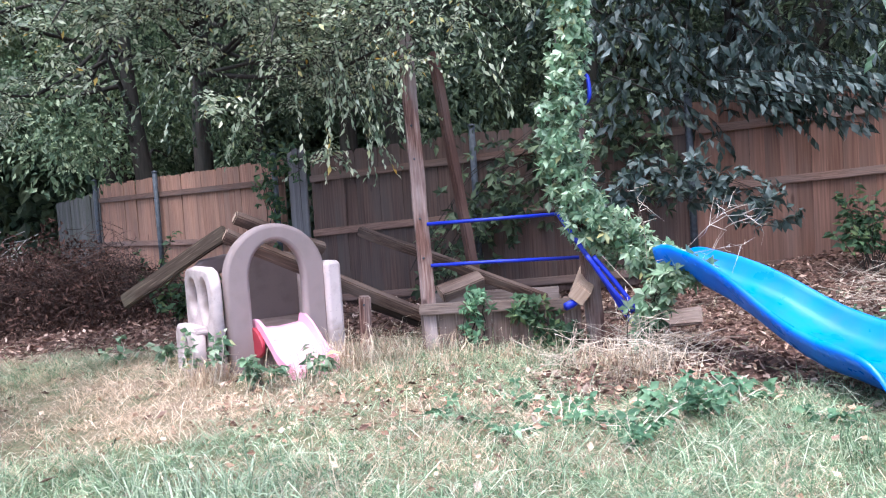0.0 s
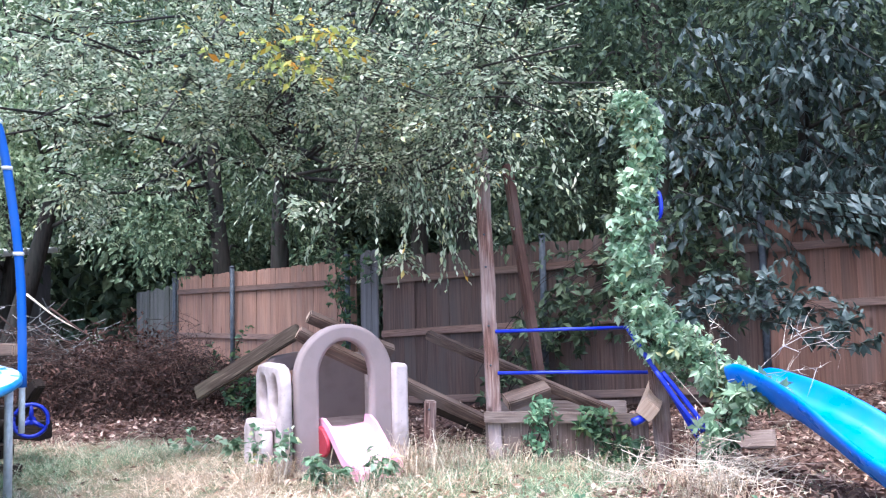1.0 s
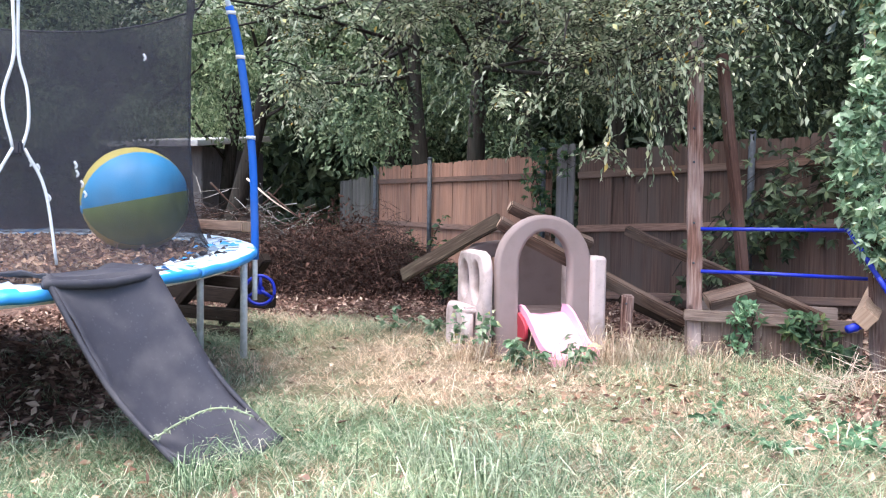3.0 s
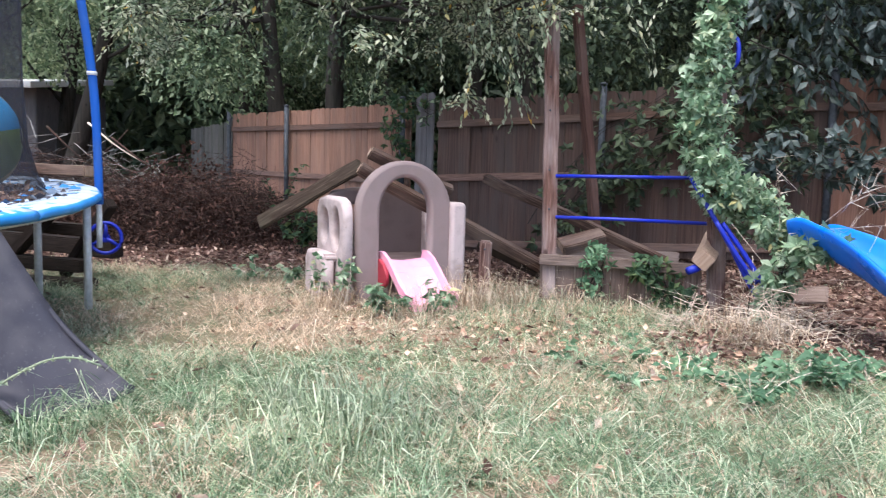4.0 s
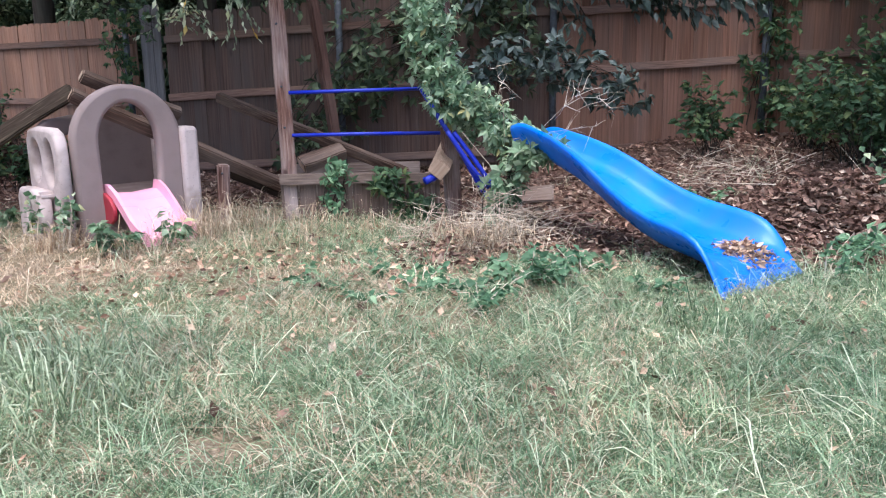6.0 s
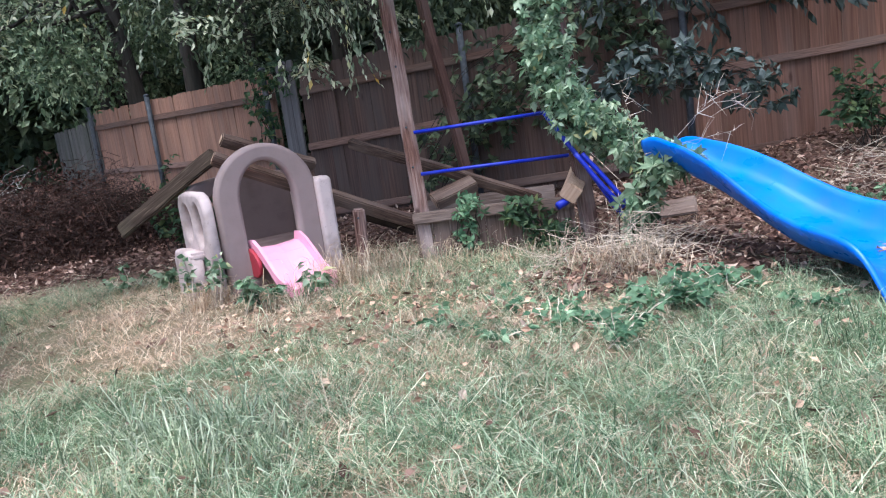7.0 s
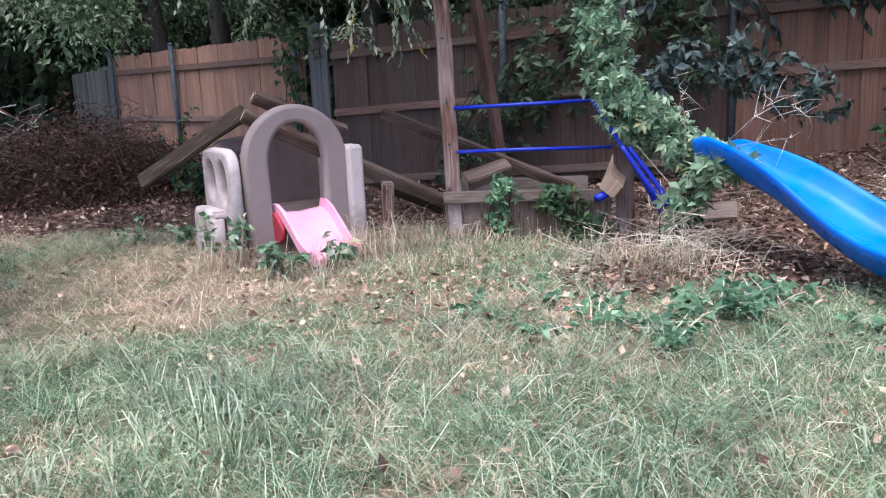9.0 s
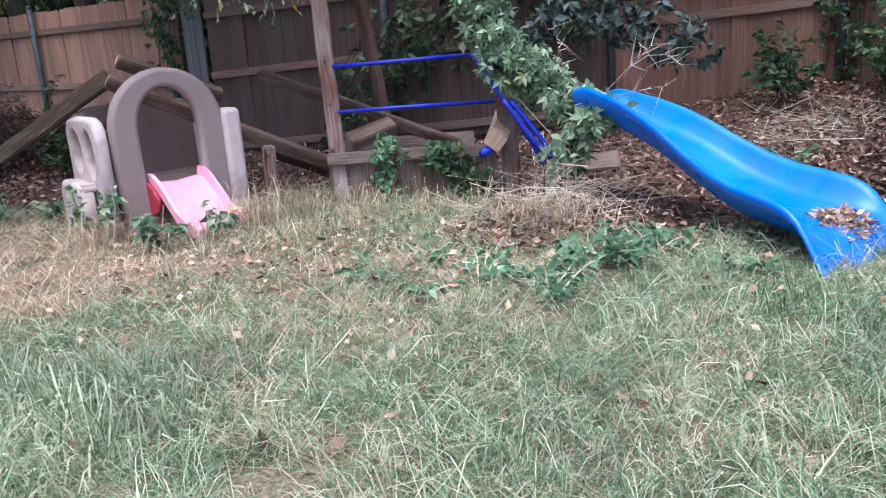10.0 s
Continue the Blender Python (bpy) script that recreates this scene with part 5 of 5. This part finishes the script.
def drooping_tree():
    """Big-leaved dark branches hanging over the fence."""
    rng = np.random.default_rng(44)
    t = base("dark_leaved_tree", "dark glossy-leaved tree drooping over the fence", "tree", (3.4, 9.6, float(ground_height(3.4, 9.6))))
    pts, rad = limb((3.4, 9.6, 0.2), (3.1, 9.2, 5.0), 0.12, 0.05, 0.03, 6)
    tube("trunk", pts, rad, BARK, t, "dark trunk", 9)
    leaves, twigs = [], []
    ends = [(1.6, 8.2, 2.3), (2.2, 8.0, 2.5), (2.9, 7.8, 2.4), (3.6, 7.7, 2.25), (1.4, 8.4, 3.1), (2.4, 7.9, 3.3), (3.4, 7.7, 3.3), (4.2, 7.8, 2.9), (1.9, 8.2, 4.0), (3.0, 7.9, 4.1), (4.3, 7.9, 3.8), (5.2, 8.2, 3.6)]
    for k, e in enumerate(ends):
        lp, lr = limb(pts[5 + k % 7], e, 0.025, 0.006, 0.08, 80 + k)
        tube("branch", lp, lr, BARK, t, "", 6)
        for j in range(34):
            q = np.array(lp[int(rng.uniform(0.35, 1) * 12)]) + rng.normal(size=3) * 0.2
            d = np.array([rng.normal() * 0.8, -0.3 + rng.normal() * 0.5, -0.15 + rng.normal() * 0.3])
            spray(rng, q, d, rng.uniform(0.3, 0.7), 0.14, leaves, twigs, 1.6, 0.06)
    for j in range(9):
        spray(rng, np.array((3.3, 7.4, 2.05)) + rng.normal(size=3) * 0.08, (1, -0.15, -0.12), rng.uniform(0.6, 1.0), 0.15, leaves, twigs, 0.5, 0.05)
    for j in range(30):
        spray(rng, np.array((2.55 + 0.35 * (j % 2), 7.45, 1.98)) + rng.normal(size=3) * np.array([0.12, 0.1, 0.1]), (1, -0.1, -0.08), rng.uniform(0.4, 1.0), 0.14, leaves, twigs, 0.35, 0.05)
    c, a, s = (np.array(v) for v in zip(*leaves))
    a[:, 2] -= 0.5
    part("crown", leaves_mesh("crown", c, a, s, LEAF_DARK, 0.42, 0.2, 0.2, rng), LEAF_DARK, t, "hanging clusters of dark leaves")
    part("twig_tangle", twigs_mesh("twig_tangle", twigs, 0.005, BARK), BARK, t, "dark twigs")["kind"] = "stuff"


drooping_tree()


def near_branch():
    rng = np.random.default_rng(46)
    t = base("overhanging_branch", "leafy pale green branch hanging in over the yard", "branch", (5.2, 5.6, 2.6))
    leaves, twigs = [], []
    for k, e in enumerate(((2.85, 5.4, 2.3), (3.3, 5.3, 2.25), (3.8, 5.4, 2.15), (4.2, 5.5, 2.0), (3.4, 5.5, 2.7), (2.6, 5.6, 2.9))):
        lp, lr = limb((5.6, 5.7, 2.9), e, 0.016, 0.004, 0.05, 90 + k)
        tube("limb", lp, lr, BARK, t, "", 5)
        for j in range(22):
            q = np.array(lp[int(rng.uniform(0.55, 1) * 12)]) + rng.normal(size=3) * 0.1
            spray(rng, q, (rng.normal(), rng.normal() * 0.6, -0.3), rng.uniform(0.15, 0.4), 0.1, leaves, twigs, 1.5, 0.05)
    c, a, s = (np.array(v) for v in zip(*leaves))
    part("foliage", leaves_mesh("foliage", c, a, s, LEAF_VINE, 0.5, 0.2, 0.15, rng), LEAF_VINE, t, "pale green leaves")["kind"] = "stuff"
    part("twig_tangle", twigs_mesh("twig_tangle", twigs, 0.004, BARK), BARK, t, "thin twigs")["kind"] = "stuff"


near_branch()


def shrub(name, label, x, y, wide, tall, count, leaf, mat, seed, palm=False):
    rng = np.random.default_rng(seed)
    z = float(ground_height(x, y))
    t = base(name, label, "shrub" if tall > 0.45 else "weed", (x, y, z))
    tw, leaves = [], []
    stems = max(4, count // (24 if mat is LEAF_CREEPER else 14))
    for k in range(stems):
        a = rng.random() * 6.28
        e = np.array([x + math.cos(a) * wide * rng.random() ** 0.6, y + math.sin(a) * wide * rng.random() ** 0.6, z + tall * rng.uniform(0.35, 1.0)])
        f = np.array([x, y, z]) + rng.normal(size=3) * np.array([wide * 0.15, wide * 0.15, 0])
        f[2] = z
        m = (e + f) / 2 + rng.normal(size=3) * 0.05 * tall + np.array([0, 0, 0.1 * tall])
        tw.append([f, m, e])
        for j in range(count // stems):
            u = rng.uniform(0.35, 1.0)
            p = f * (1 - u) ** 2 + 2 * m * u * (1 - u) + e * u * u
            d = rng.normal(size=3)
            d[2] = d[2] * 0.4 - 0.05
            if palm:
                palmate(rng, p, d + np.array([0, -0.4, 0.8]), leaf * rng.uniform(0.7, 1.2), leaves)
            else:
                leaves.append((p, d, leaf * rng.uniform(0.6, 1.3)))
    c, a, s = (np.array(v) for v in zip(*leaves))
    part("foliage", leaves_mesh("foliage", c, a, s, mat, 0.58, 0.2, 0.25, rng), mat, t, "green leaves")["kind"] = "stuff"
    part("stem_tangle", twigs_mesh("stem_tangle", tw, 0.005, BARK if mat is LEAF_CREEPER else TWIG, 4), None, t, "thin stems")["kind"] = "stuff"


shrub("shrub", "leafy green shrub before the fence", 3.75, 7.4, 0.42, 0.85, 420, 0.085, LEAF_CREEPER, 61)
shrub("shrub", "dense green shrub at the yard's edge", 5.4, 6.7, 0.85, 1.45, 1900, 0.1, LEAF_CREEPER, 62)
shrub("shrub", "dark green shrub in the shade of the fence", 4.7, 7.35, 0.55, 0.95, 700, 0.09, LEAF_CREEPER, 68)
shrub("shrub", "tall dark green shrub before the fence", 6.2, 7.4, 0.8, 1.9, 1700, 0.11, LEAF_CREEPER, 67)
shrub("shrub", "pale green shrub in the leaf bank", 4.15, 5.0, 0.5, 0.5, 420, 0.07, LEAF_VINE, 63)
shrub("shrub", "dense dark green shrub above the leaf heap", 4.75, 6.55, 0.75, 0.95, 1700, 0.085, LEAF_CREEPER, 69)
shrub("shrub", "small dark green shrub beside the brush pile", -3.0, 8.9, 0.34, 0.62, 240, 0.1, LEAF_CREEPER, 64)
shrub("shrub", "leafy shrub against the brown fence", -4.0, 11.2, 0.6, 1.0, 260, 0.1, LEAF_CREEPER, 65)
shrub("shrub", "dark green shrub behind the playhouse", -2.2, 8.0, 0.4, 0.7, 260, 0.1, LEAF_CREEPER, 66)
for k, (x, y, w, h, n, lf) in enumerate(((-1.3, 5.55, 0.18, 0.26, 120, 0.08), (-1.7, 5.85, 0.14, 0.5, 60, 0.07), (-1.95, 6.0, 0.15, 0.4, 50, 0.07), (-2.35, 6.7, 0.2, 0.3, 50, 0.08), (-2.7, 6.8, 0.2, 0.28, 40, 0.08),
                                         (0.85, 4.05, 0.3, 0.16, 150, 0.06), (1.15, 4.3, 0.32, 0.22, 220, 0.07), (0.55, 4.25, 0.28, 0.15, 120, 0.055), (1.45, 4.4, 0.28, 0.16, 130, 0.065), (0.75, 3.75, 0.15, 0.16, 70, 0.06), (0.2, 4.15, 0.25, 0.1, 70, 0.05), (0.35, 4.75, 0.3, 0.12, 90, 0.055), (1.7, 3.95, 0.25, 0.12, 80, 0.055),
                                         (-0.05, 4.5, 0.2, 0.12, 50, 0.06), (2.75, 4.0, 0.25, 0.28, 110, 0.07), (3.1, 4.3, 0.3, 0.3, 120, 0.07), (-0.95, 5.65, 0.1, 0.35, 40, 0.09), (2.9, 5.9, 0.25, 0.3, 90, 0.07))):
    shrub("weed", "fresh green broad-leaved weed in the lawn", x, y, w, h, n, lf, LEAF_VINE if k in (0, 1, 2, 3, 4, 16) else LEAF_WEED, 200 + k)


# ---- dead brush, branches and twigs ----
def brush_pile(name, label, cx, cy, rx, ry, tall, count, seed, mat=None, radius=0.006, reach=1.0):
    rng = np.random.default_rng(seed)
    lines = []
    hubs = [(cx + rx * f * math.cos(a), cy + ry * f * math.sin(a), rng.uniform(0.4, 1.0)) for a, f in zip(rng.uniform(0, 6.28, 16), rng.random(16) ** 0.5 * 0.85)]
    for k in range(count):
        hx, hy, hh = hubs[k % 16]
        a, r = rng.random() * 6.28, rng.random() ** 0.6
        x, y = hx + rx * 0.36 * r * math.cos(a), hy + ry * 0.45 * r * math.sin(a)
        z = float(ground_height(x, y)) + tall * hh * (1 - r * r) * rng.random()
        d = rng.normal(size=3) * np.array([1, 1, 0.45]) * rng.uniform(0.15, 0.5) * reach
        p = np.array([x, y, z])
        lines.append([p - d, p + rng.normal(size=3) * 0.06, p + d + rng.normal(size=3) * 0.08])
    for l in lines:
        for q in l:
            q[2] = max(q[2], float(ground_height(q[0], q[1])) + 0.01)
    return stuff(name, twigs_mesh(name, lines, radius, mat or BRUSH), label, "brush")


brush_pile("brush_pile", "heap of reddish-brown dead brush by the fence", -5.3, 10.4, 2.4, 1.5, 1.2, 11000, 71, None, 0.004, 0.42)
brush_pile("brush_pile", "heap of dead brush beyond the trampoline", -9.0, 10.0, 2.5, 2.2, 1.6, 6000, 72, None, 0.005, 0.5)
brush_pile("bleached_brush", "grey bare branches heaped at the brush pile", -6.9, 11.3, 1.5, 0.9, 1.5, 420, 76, GREY_TWIG, 0.008, 1.1)
brush_pile("dry_twigs", "tangle of pale dead twigs below the creeper", 1.2, 5.5, 0.55, 0.36, 0.42, 280, 73, TWIG, 0.0026, 0.5)
brush_pile("dry_twigs", "dead stalks beside the leaf bank", 4.6, 5.3, 1.0, 0.7, 0.3, 260, 74, TWIG, 0.003, 0.55)
brush_pile("dry_twigs", "dry stalks among the litter by the fence", 3.2, 6.9, 1.1, 0.6, 0.25, 120, 75, TWIG, 0.003, 0.45)


def brush_leaves(label, cx, cy, rx, ry, tall, count, seed):
    """Shrivelled leaves caught in a brush heap."""
    rng = np.random.default_rng(seed)
    r, a = rng.random(count) ** 0.5, rng.uniform(0, 6.28, count)
    x, y = cx + rx * r * np.cos(a), cy + ry * r * np.sin(a)
    hump = tall * (1 - r ** 2) * (0.75 + 0.3 * wave2(x, y, 1.5))
    z = ground_height(x, y) + np.clip(hump, 0.02, None) * rng.random(count) ** 0.5
    stuff("brush_leaves", leaves_mesh("brush_leaves", np.stack([x, y, z], 1), rng.normal(size=(count, 3)), rng.uniform(0.03, 0.1, count), DEAD_LEAF, 0.4, 0.4, 0.1, rng, True), label, "leaves")


brush_leaves("shrivelled brown leaves in the brush heap", -5.2, 10.3, 2.5, 1.6, 1.05, 16000, 81)
brush_leaves("shrivelled leaves in the heap past the trampoline", -9.0, 10.0, 2.5, 2.2, 1.3, 7000, 82)
for k, line in enumerate((((-7.0, 10.5, 1.42), (-6.45, 10.5, 0.95)), ((-6.7, 11.0, 1.5), (-5.8, 11.0, 0.92)), ((-6.5, 11.1, 1.1), (-6.1, 11.0, 1.42)), ((-7.6, 10.8, 0.8), (-6.6, 10.6, 1.05)), ((-6.3, 10.9, 1.3), (-5.4, 10.9, 0.7)))):
    bt = base("dead_branch", "bare grey branch lying on the brush", "branch", (line[0][0], line[0][1], 0))
    pts, rad = limb(line[0], line[1], 0.018, 0.006, 0.02, 300 + k)
    tube("limb", pts, rad, TWIG if k == 1 else BRUSH, bt, "", 6)
dt = base("dead_sapling", "bare pale twig arching over the slide's head", "branch", (1.7, 5.6, 0.4))
rng_ = np.random.default_rng(77)
tw_ = []
fork = [np.array(q) for q in ((1.36, 5.6, 0.68), (1.52, 5.6, 0.71), (1.71, 5.6, 0.885), (1.86, 5.6, 1.01))]
tw_.append(fork)
tw_.append([fork[2], np.array((1.84, 5.62, 0.95)), np.array((1.96, 5.6, 0.95)), np.array((2.07, 5.6, 0.87))])
tw_.append([fork[1], np.array((1.75, 5.55, 0.74)), np.array((1.95, 5.55, 0.76))])
tw_.append([np.array((1.3, 5.6, 0.7)), np.array((1.29, 5.6, 0.93)), np.array((1.24, 5.6, 1.18))])
for k in range(46):
    src = tw_[k % 4]
    q = src[-1] + (src[-2] - src[-1]) * rng_.uniform(0, 1.2)
    e = q + rng_.normal(size=3) * np.array((0.11, 0.07, 0.08)) + np.array((0.05, 0, 0.03))
    tw_.append([q, (q + e) / 2 + rng_.normal(size=3) * 0.012, e])
tw_.append([np.array((1.05, 5.85, 0.72)), np.array((1.3, 5.7, 0.4)), np.array((1.55, 5.45, 0.0))])
tw_.append([np.array((1.2, 5.85, 0.5)), np.array((1.2, 5.7, 0.25)), np.array((1.1, 5.5, 0.0))])
part("twig_tangle", twigs_mesh("twig_tangle", tw_, 0.0022, TWIG, 4), TWIG, dt)["kind"] = "stuff"


# ---- lawn, thatch and fallen leaves ----
def lawn():
    rng = np.random.default_rng(9)

    def scatter(n, x0, x1, y0, y1):
        # thicker near the viewer's side, thinner far off
        x = rng.uniform(x0, x1, n)
        y = y0 + (y1 - y0) * rng.random(n) ** 1.25
        return x, y

    def greenness(x, y):
        g = 0.74 + 0.22 * wave2(x, y, 0.9) - 0.14 * np.clip(y - 3.5, 0, 4)
        g -= 0.55 * np.exp(-(((x + 1.9) / 0.9) ** 2 + ((y - 5.0) / 1.2) ** 2)) + 0.4 * np.exp(-(((x + 1.6) / 0.35) ** 2 + ((y - 2.7) / 0.5) ** 2))
        return np.clip(g, 0.04, 0.95)

    for green, n in ((True, 270000), (False, 150000)):
        x, y = scatter(int(n * 2.4), -5.2, 5.2, 1.4, 7.4)
        g = greenness(x, y)
        keep = rng.random(len(x)) < (g if green else (1 - g) * 0.9 + 0.1)
        keep &= rng.random(len(x)) > litter_mask(x, y) * 0.93
        bare = smooth(0.25, 0.85, wave2(x + 0.4, y, 2.1) * 0.55 + 0.25 * wave2(y, x, 5.3) + 0.75 * np.exp(-((y - 4.75) / 0.75) ** 2) + np.exp(-(((x + 1.65) / 0.4) ** 2 + ((y - 2.6) / 0.6) ** 2)) + 1.1 * np.exp(-(((x + 2.4) / 1.1) ** 2 + ((y - 5.5) / 1.0) ** 2)))
        keep &= rng.random(len(x)) > bare * (0.88 if green else 0.62)
        x, y = x[keep][:n], y[keep][:n]
        wx, wy = rng.normal(size=n // 3) * 3.6, 1.6 - np.abs(rng.normal(size=n // 3)) * 1.9
        x, y = np.concatenate([x, wx]), np.concatenate([y, wy])
        # blades stand in small clumps
        m = len(x)
        lead = (np.arange(m) // 9) * 9
        x, y = x[lead] + rng.normal(size=m) * 0.024, y[lead] + rng.normal(size=m) * 0.024
        z = ground_height(x, y)
        h = rng.gamma(3.2, 0.02, m) * (1.0 if green else 0.75) * (1 + 0.35 * wave2(x, y, 2.3))
        h = np.clip(h * rng.uniform(0.6, 1.5, m)[lead], 0.02, 0.28)
        ang = rng.uniform(0, 6.28, m)[lead] + rng.normal(size=m) * 1.3
        out = h * rng.uniform(0.6, 2.2 if green else 2.4, m)
        tips = np.stack([x + np.cos(ang) * out, y + np.sin(ang) * out, z + h * rng.uniform(0.15, 0.75, m)], 1)
        feet = np.stack([x, y, z - 0.004], 1)
        me = blades_mesh("grass", feet, tips, rng.uniform(0.0016, 0.0044, m), GRASS_GREEN if green else GRASS_DRY, 0.2, rng)
        stuff("grass" if green else "dry_grass", me, "uncut patchy green lawn grass" if green else "straw-coloured dry lawn grass", "grass")


def tufts():
    rng = np.random.default_rng(12)
    for k, (x, y, n, h, w, mat) in enumerate(((-1.0, 3.1, 280, 0.26, 0.32, GRASS_PALE), (-1.2, 3.35, 190, 0.24, 0.26, GRASS_PALE), (-0.75, 2.95, 180, 0.22, 0.28, GRASS_PALE), (1.15, 5.25, 260, 0.26, 0.3, GRASS_DRY), (0.95, 5.5, 160, 0.22, 0.25, GRASS_DRY), (-1.5, 2.6, 90, 0.16, 0.14, GRASS_PALE),
                                              (0.35, 2.4, 330, 0.13, 0.4, GRASS_GREEN), (1.0, 2.3, 330, 0.14, 0.45, GRASS_GREEN), (-0.8, 5.95, 380, 0.34, 0.24, GRASS_DRY), (-0.5, 6.2, 300, 0.3, 0.25, GRASS_DRY), (-0.1, 6.15, 200, 0.24, 0.25, GRASS_DRY), (-1.15, 5.55, 200, 0.24, 0.25, GRASS_DRY), (0.6, 5.95, 160, 0.2, 0.3, GRASS_DRY), (-0.2, 5.6, 160, 0.2, 0.3, GRASS_DRY),
                                              (0.95, 2.5, 45, 0.2, 0.45, GRASS_PALE), (0.3, 2.75, 45, 0.18, 0.45, GRASS_PALE), (-1.15, 2.75, 150, 0.2, 0.3, GRASS_PALE), (-2.05, 2.75, 140, 0.2, 0.12, GRASS_GREEN), (2.9, 3.7, 240, 0.24, 0.3, GRASS_GREEN), (1.7, 3.4, 220, 0.16, 0.25, GRASS_GREEN), (-1.75, 5.9, 260, 0.22, 0.2, GRASS_DRY))):
        fx, fy = x + rng.normal(size=n) * w * 0.55, y + rng.normal(size=n) * w * 0.55
        fz = ground_height(fx, fy)
        hh = h * rng.uniform(0.4, 1.1, n)
        a = rng.uniform(0, 6.28, n)
        o = hh * rng.uniform(0.2, 1.2, n)
        tips = np.stack([fx + np.cos(a) * o, fy + np.sin(a) * o, fz + hh * rng.uniform(0.3, 1.0, n)], 1)
        me = blades_mesh("tuft", np.stack([fx, fy, fz - 0.005], 1), tips, rng.uniform(0.0028, 0.0058, n) * (1.6 if mat is GRASS_PALE else 1.0), mat, 0.34, rng)
        stuff("grass_tuft", me, "clump of long dry straw" if mat is GRASS_DRY else "tall clump of pale green grass", "grass")


def fallen_leaves():
    rng = np.random.default_rng(15)
    x = rng.uniform(-6.5, 6.5, 90000)
    y = rng.uniform(2.2, 9.8, 90000)
    keep = rng.random(90000) < litter_mask(x, y) * 0.55 + 0.012 + 0.04 * np.exp(-((y - 4.8) / 0.7) ** 2) * smooth(-1.6, -0.6, x)
    x, y = x[keep], y[keep]
    n = len(x)
    z = ground_height(x, y) + rng.uniform(0.004, 0.05, n)
    a = rng.normal(size=(n, 3)) * np.array([1, 1, 0.3])
    stuff("fallen_leaves", leaves_mesh("fallen_leaves", np.stack([x, y, z], 1), a, rng.uniform(0.03, 0.085, n), LITTER, 0.55, 0.5, -0.15, rng), "brown curled fallen leaves", "leaves")
    # pale leaves scattered on the lawn and along the trampoline's edge
    n = 1400
    lx, ly = np.concatenate([rng.uniform(-2.6, 3.2, 320), rng.uniform(-1.6, 2.2, 700), -3.3 + rng.normal(size=380) * 0.45]), np.concatenate([rng.uniform(2.0, 6.0, 320), 4.75 + rng.normal(size=700) * 0.5, 2.3 + rng.normal(size=380) * 0.4])
    lz = ground_height(lx, ly) + rng.uniform(0.02, 0.07, n)
    stuff("fallen_leaves", leaves_mesh("lawn_leaves", np.stack([lx, ly, lz], 1), rng.normal(size=(n, 3)) * np.array([1, 1, 0.3]), rng.uniform(0.02, 0.06, n), LITTER_DRY, 0.6, 0.5, -0.15, rng), "pale dry leaves scattered over the lawn", "leaves")
    # on the trampoline mat
    n = 14000
    ang, r = rng.uniform(0, 6.28, n), 1.75 * rng.random(n) ** 0.5
    px, py = TC.x + r * np.cos(ang), TC.y + r * np.sin(ang)
    pz = 0.78 + TRAMP_TILT * (py - 3.0) - 0.04 + rng.uniform(0, 0.03, n)
    stuff("fallen_leaves", leaves_mesh("mat_leaves", np.stack([px, py, pz], 1), rng.normal(size=(n, 3)) * np.array([1, 1, 0.3]), rng.uniform(0.03, 0.065, n), LITTER_DRY, 0.55, 0.5, -0.15, rng), "dry leaves lying on the trampoline", "leaves")
    # in the foot of the slide
    n = 700
    u, v = rng.normal(size=n) * 0.1, rng.normal(size=n) * 0.09
    cx, cy = 2.36 + u * 0.9 - v * 0.3, 4.26 + u * 0.5 + v * 0.8
    cz = 0.12 + 0.05 * np.exp(-(u * u + v * v) * 60) * rng.random(n) + 0.18 * np.clip(cy - 4.26, -0.3, 0.5)
    stuff("fallen_leaves", leaves_mesh("slide_leaves", np.stack([cx, cy, cz], 1), rng.normal(size=(n, 3)) * np.array([1, 1, 0.35]), rng.uniform(0.025, 0.06, n), LITTER_DRY, 0.55, 0.5, -0.15, rng), "dry leaves caught at the slide's foot", "leaves")
    # leaf bank
    n = 6500
    bx, by = 3.85 + rng.normal(size=n) * 0.6, 5.35 + rng.normal(size=n) * 0.42
    bz = ground_height(bx, by) + 0.3 * np.exp(-((bx - 3.85) / 0.75) ** 2 - ((by - 5.4) / 0.55) ** 2) * rng.random(n) ** 0.5 + 0.01
    stuff("leaf_heap", leaves_mesh("leaf_heap", np.stack([bx, by, bz], 1), rng.normal(size=(n, 3)) * np.array([1, 1, 0.4]), rng.uniform(0.045, 0.095, n), LITTER, 0.55, 0.5, -0.15, rng), "heap of brown fallen leaves", "leaves")


fallen_leaves()
tufts()
lawn()
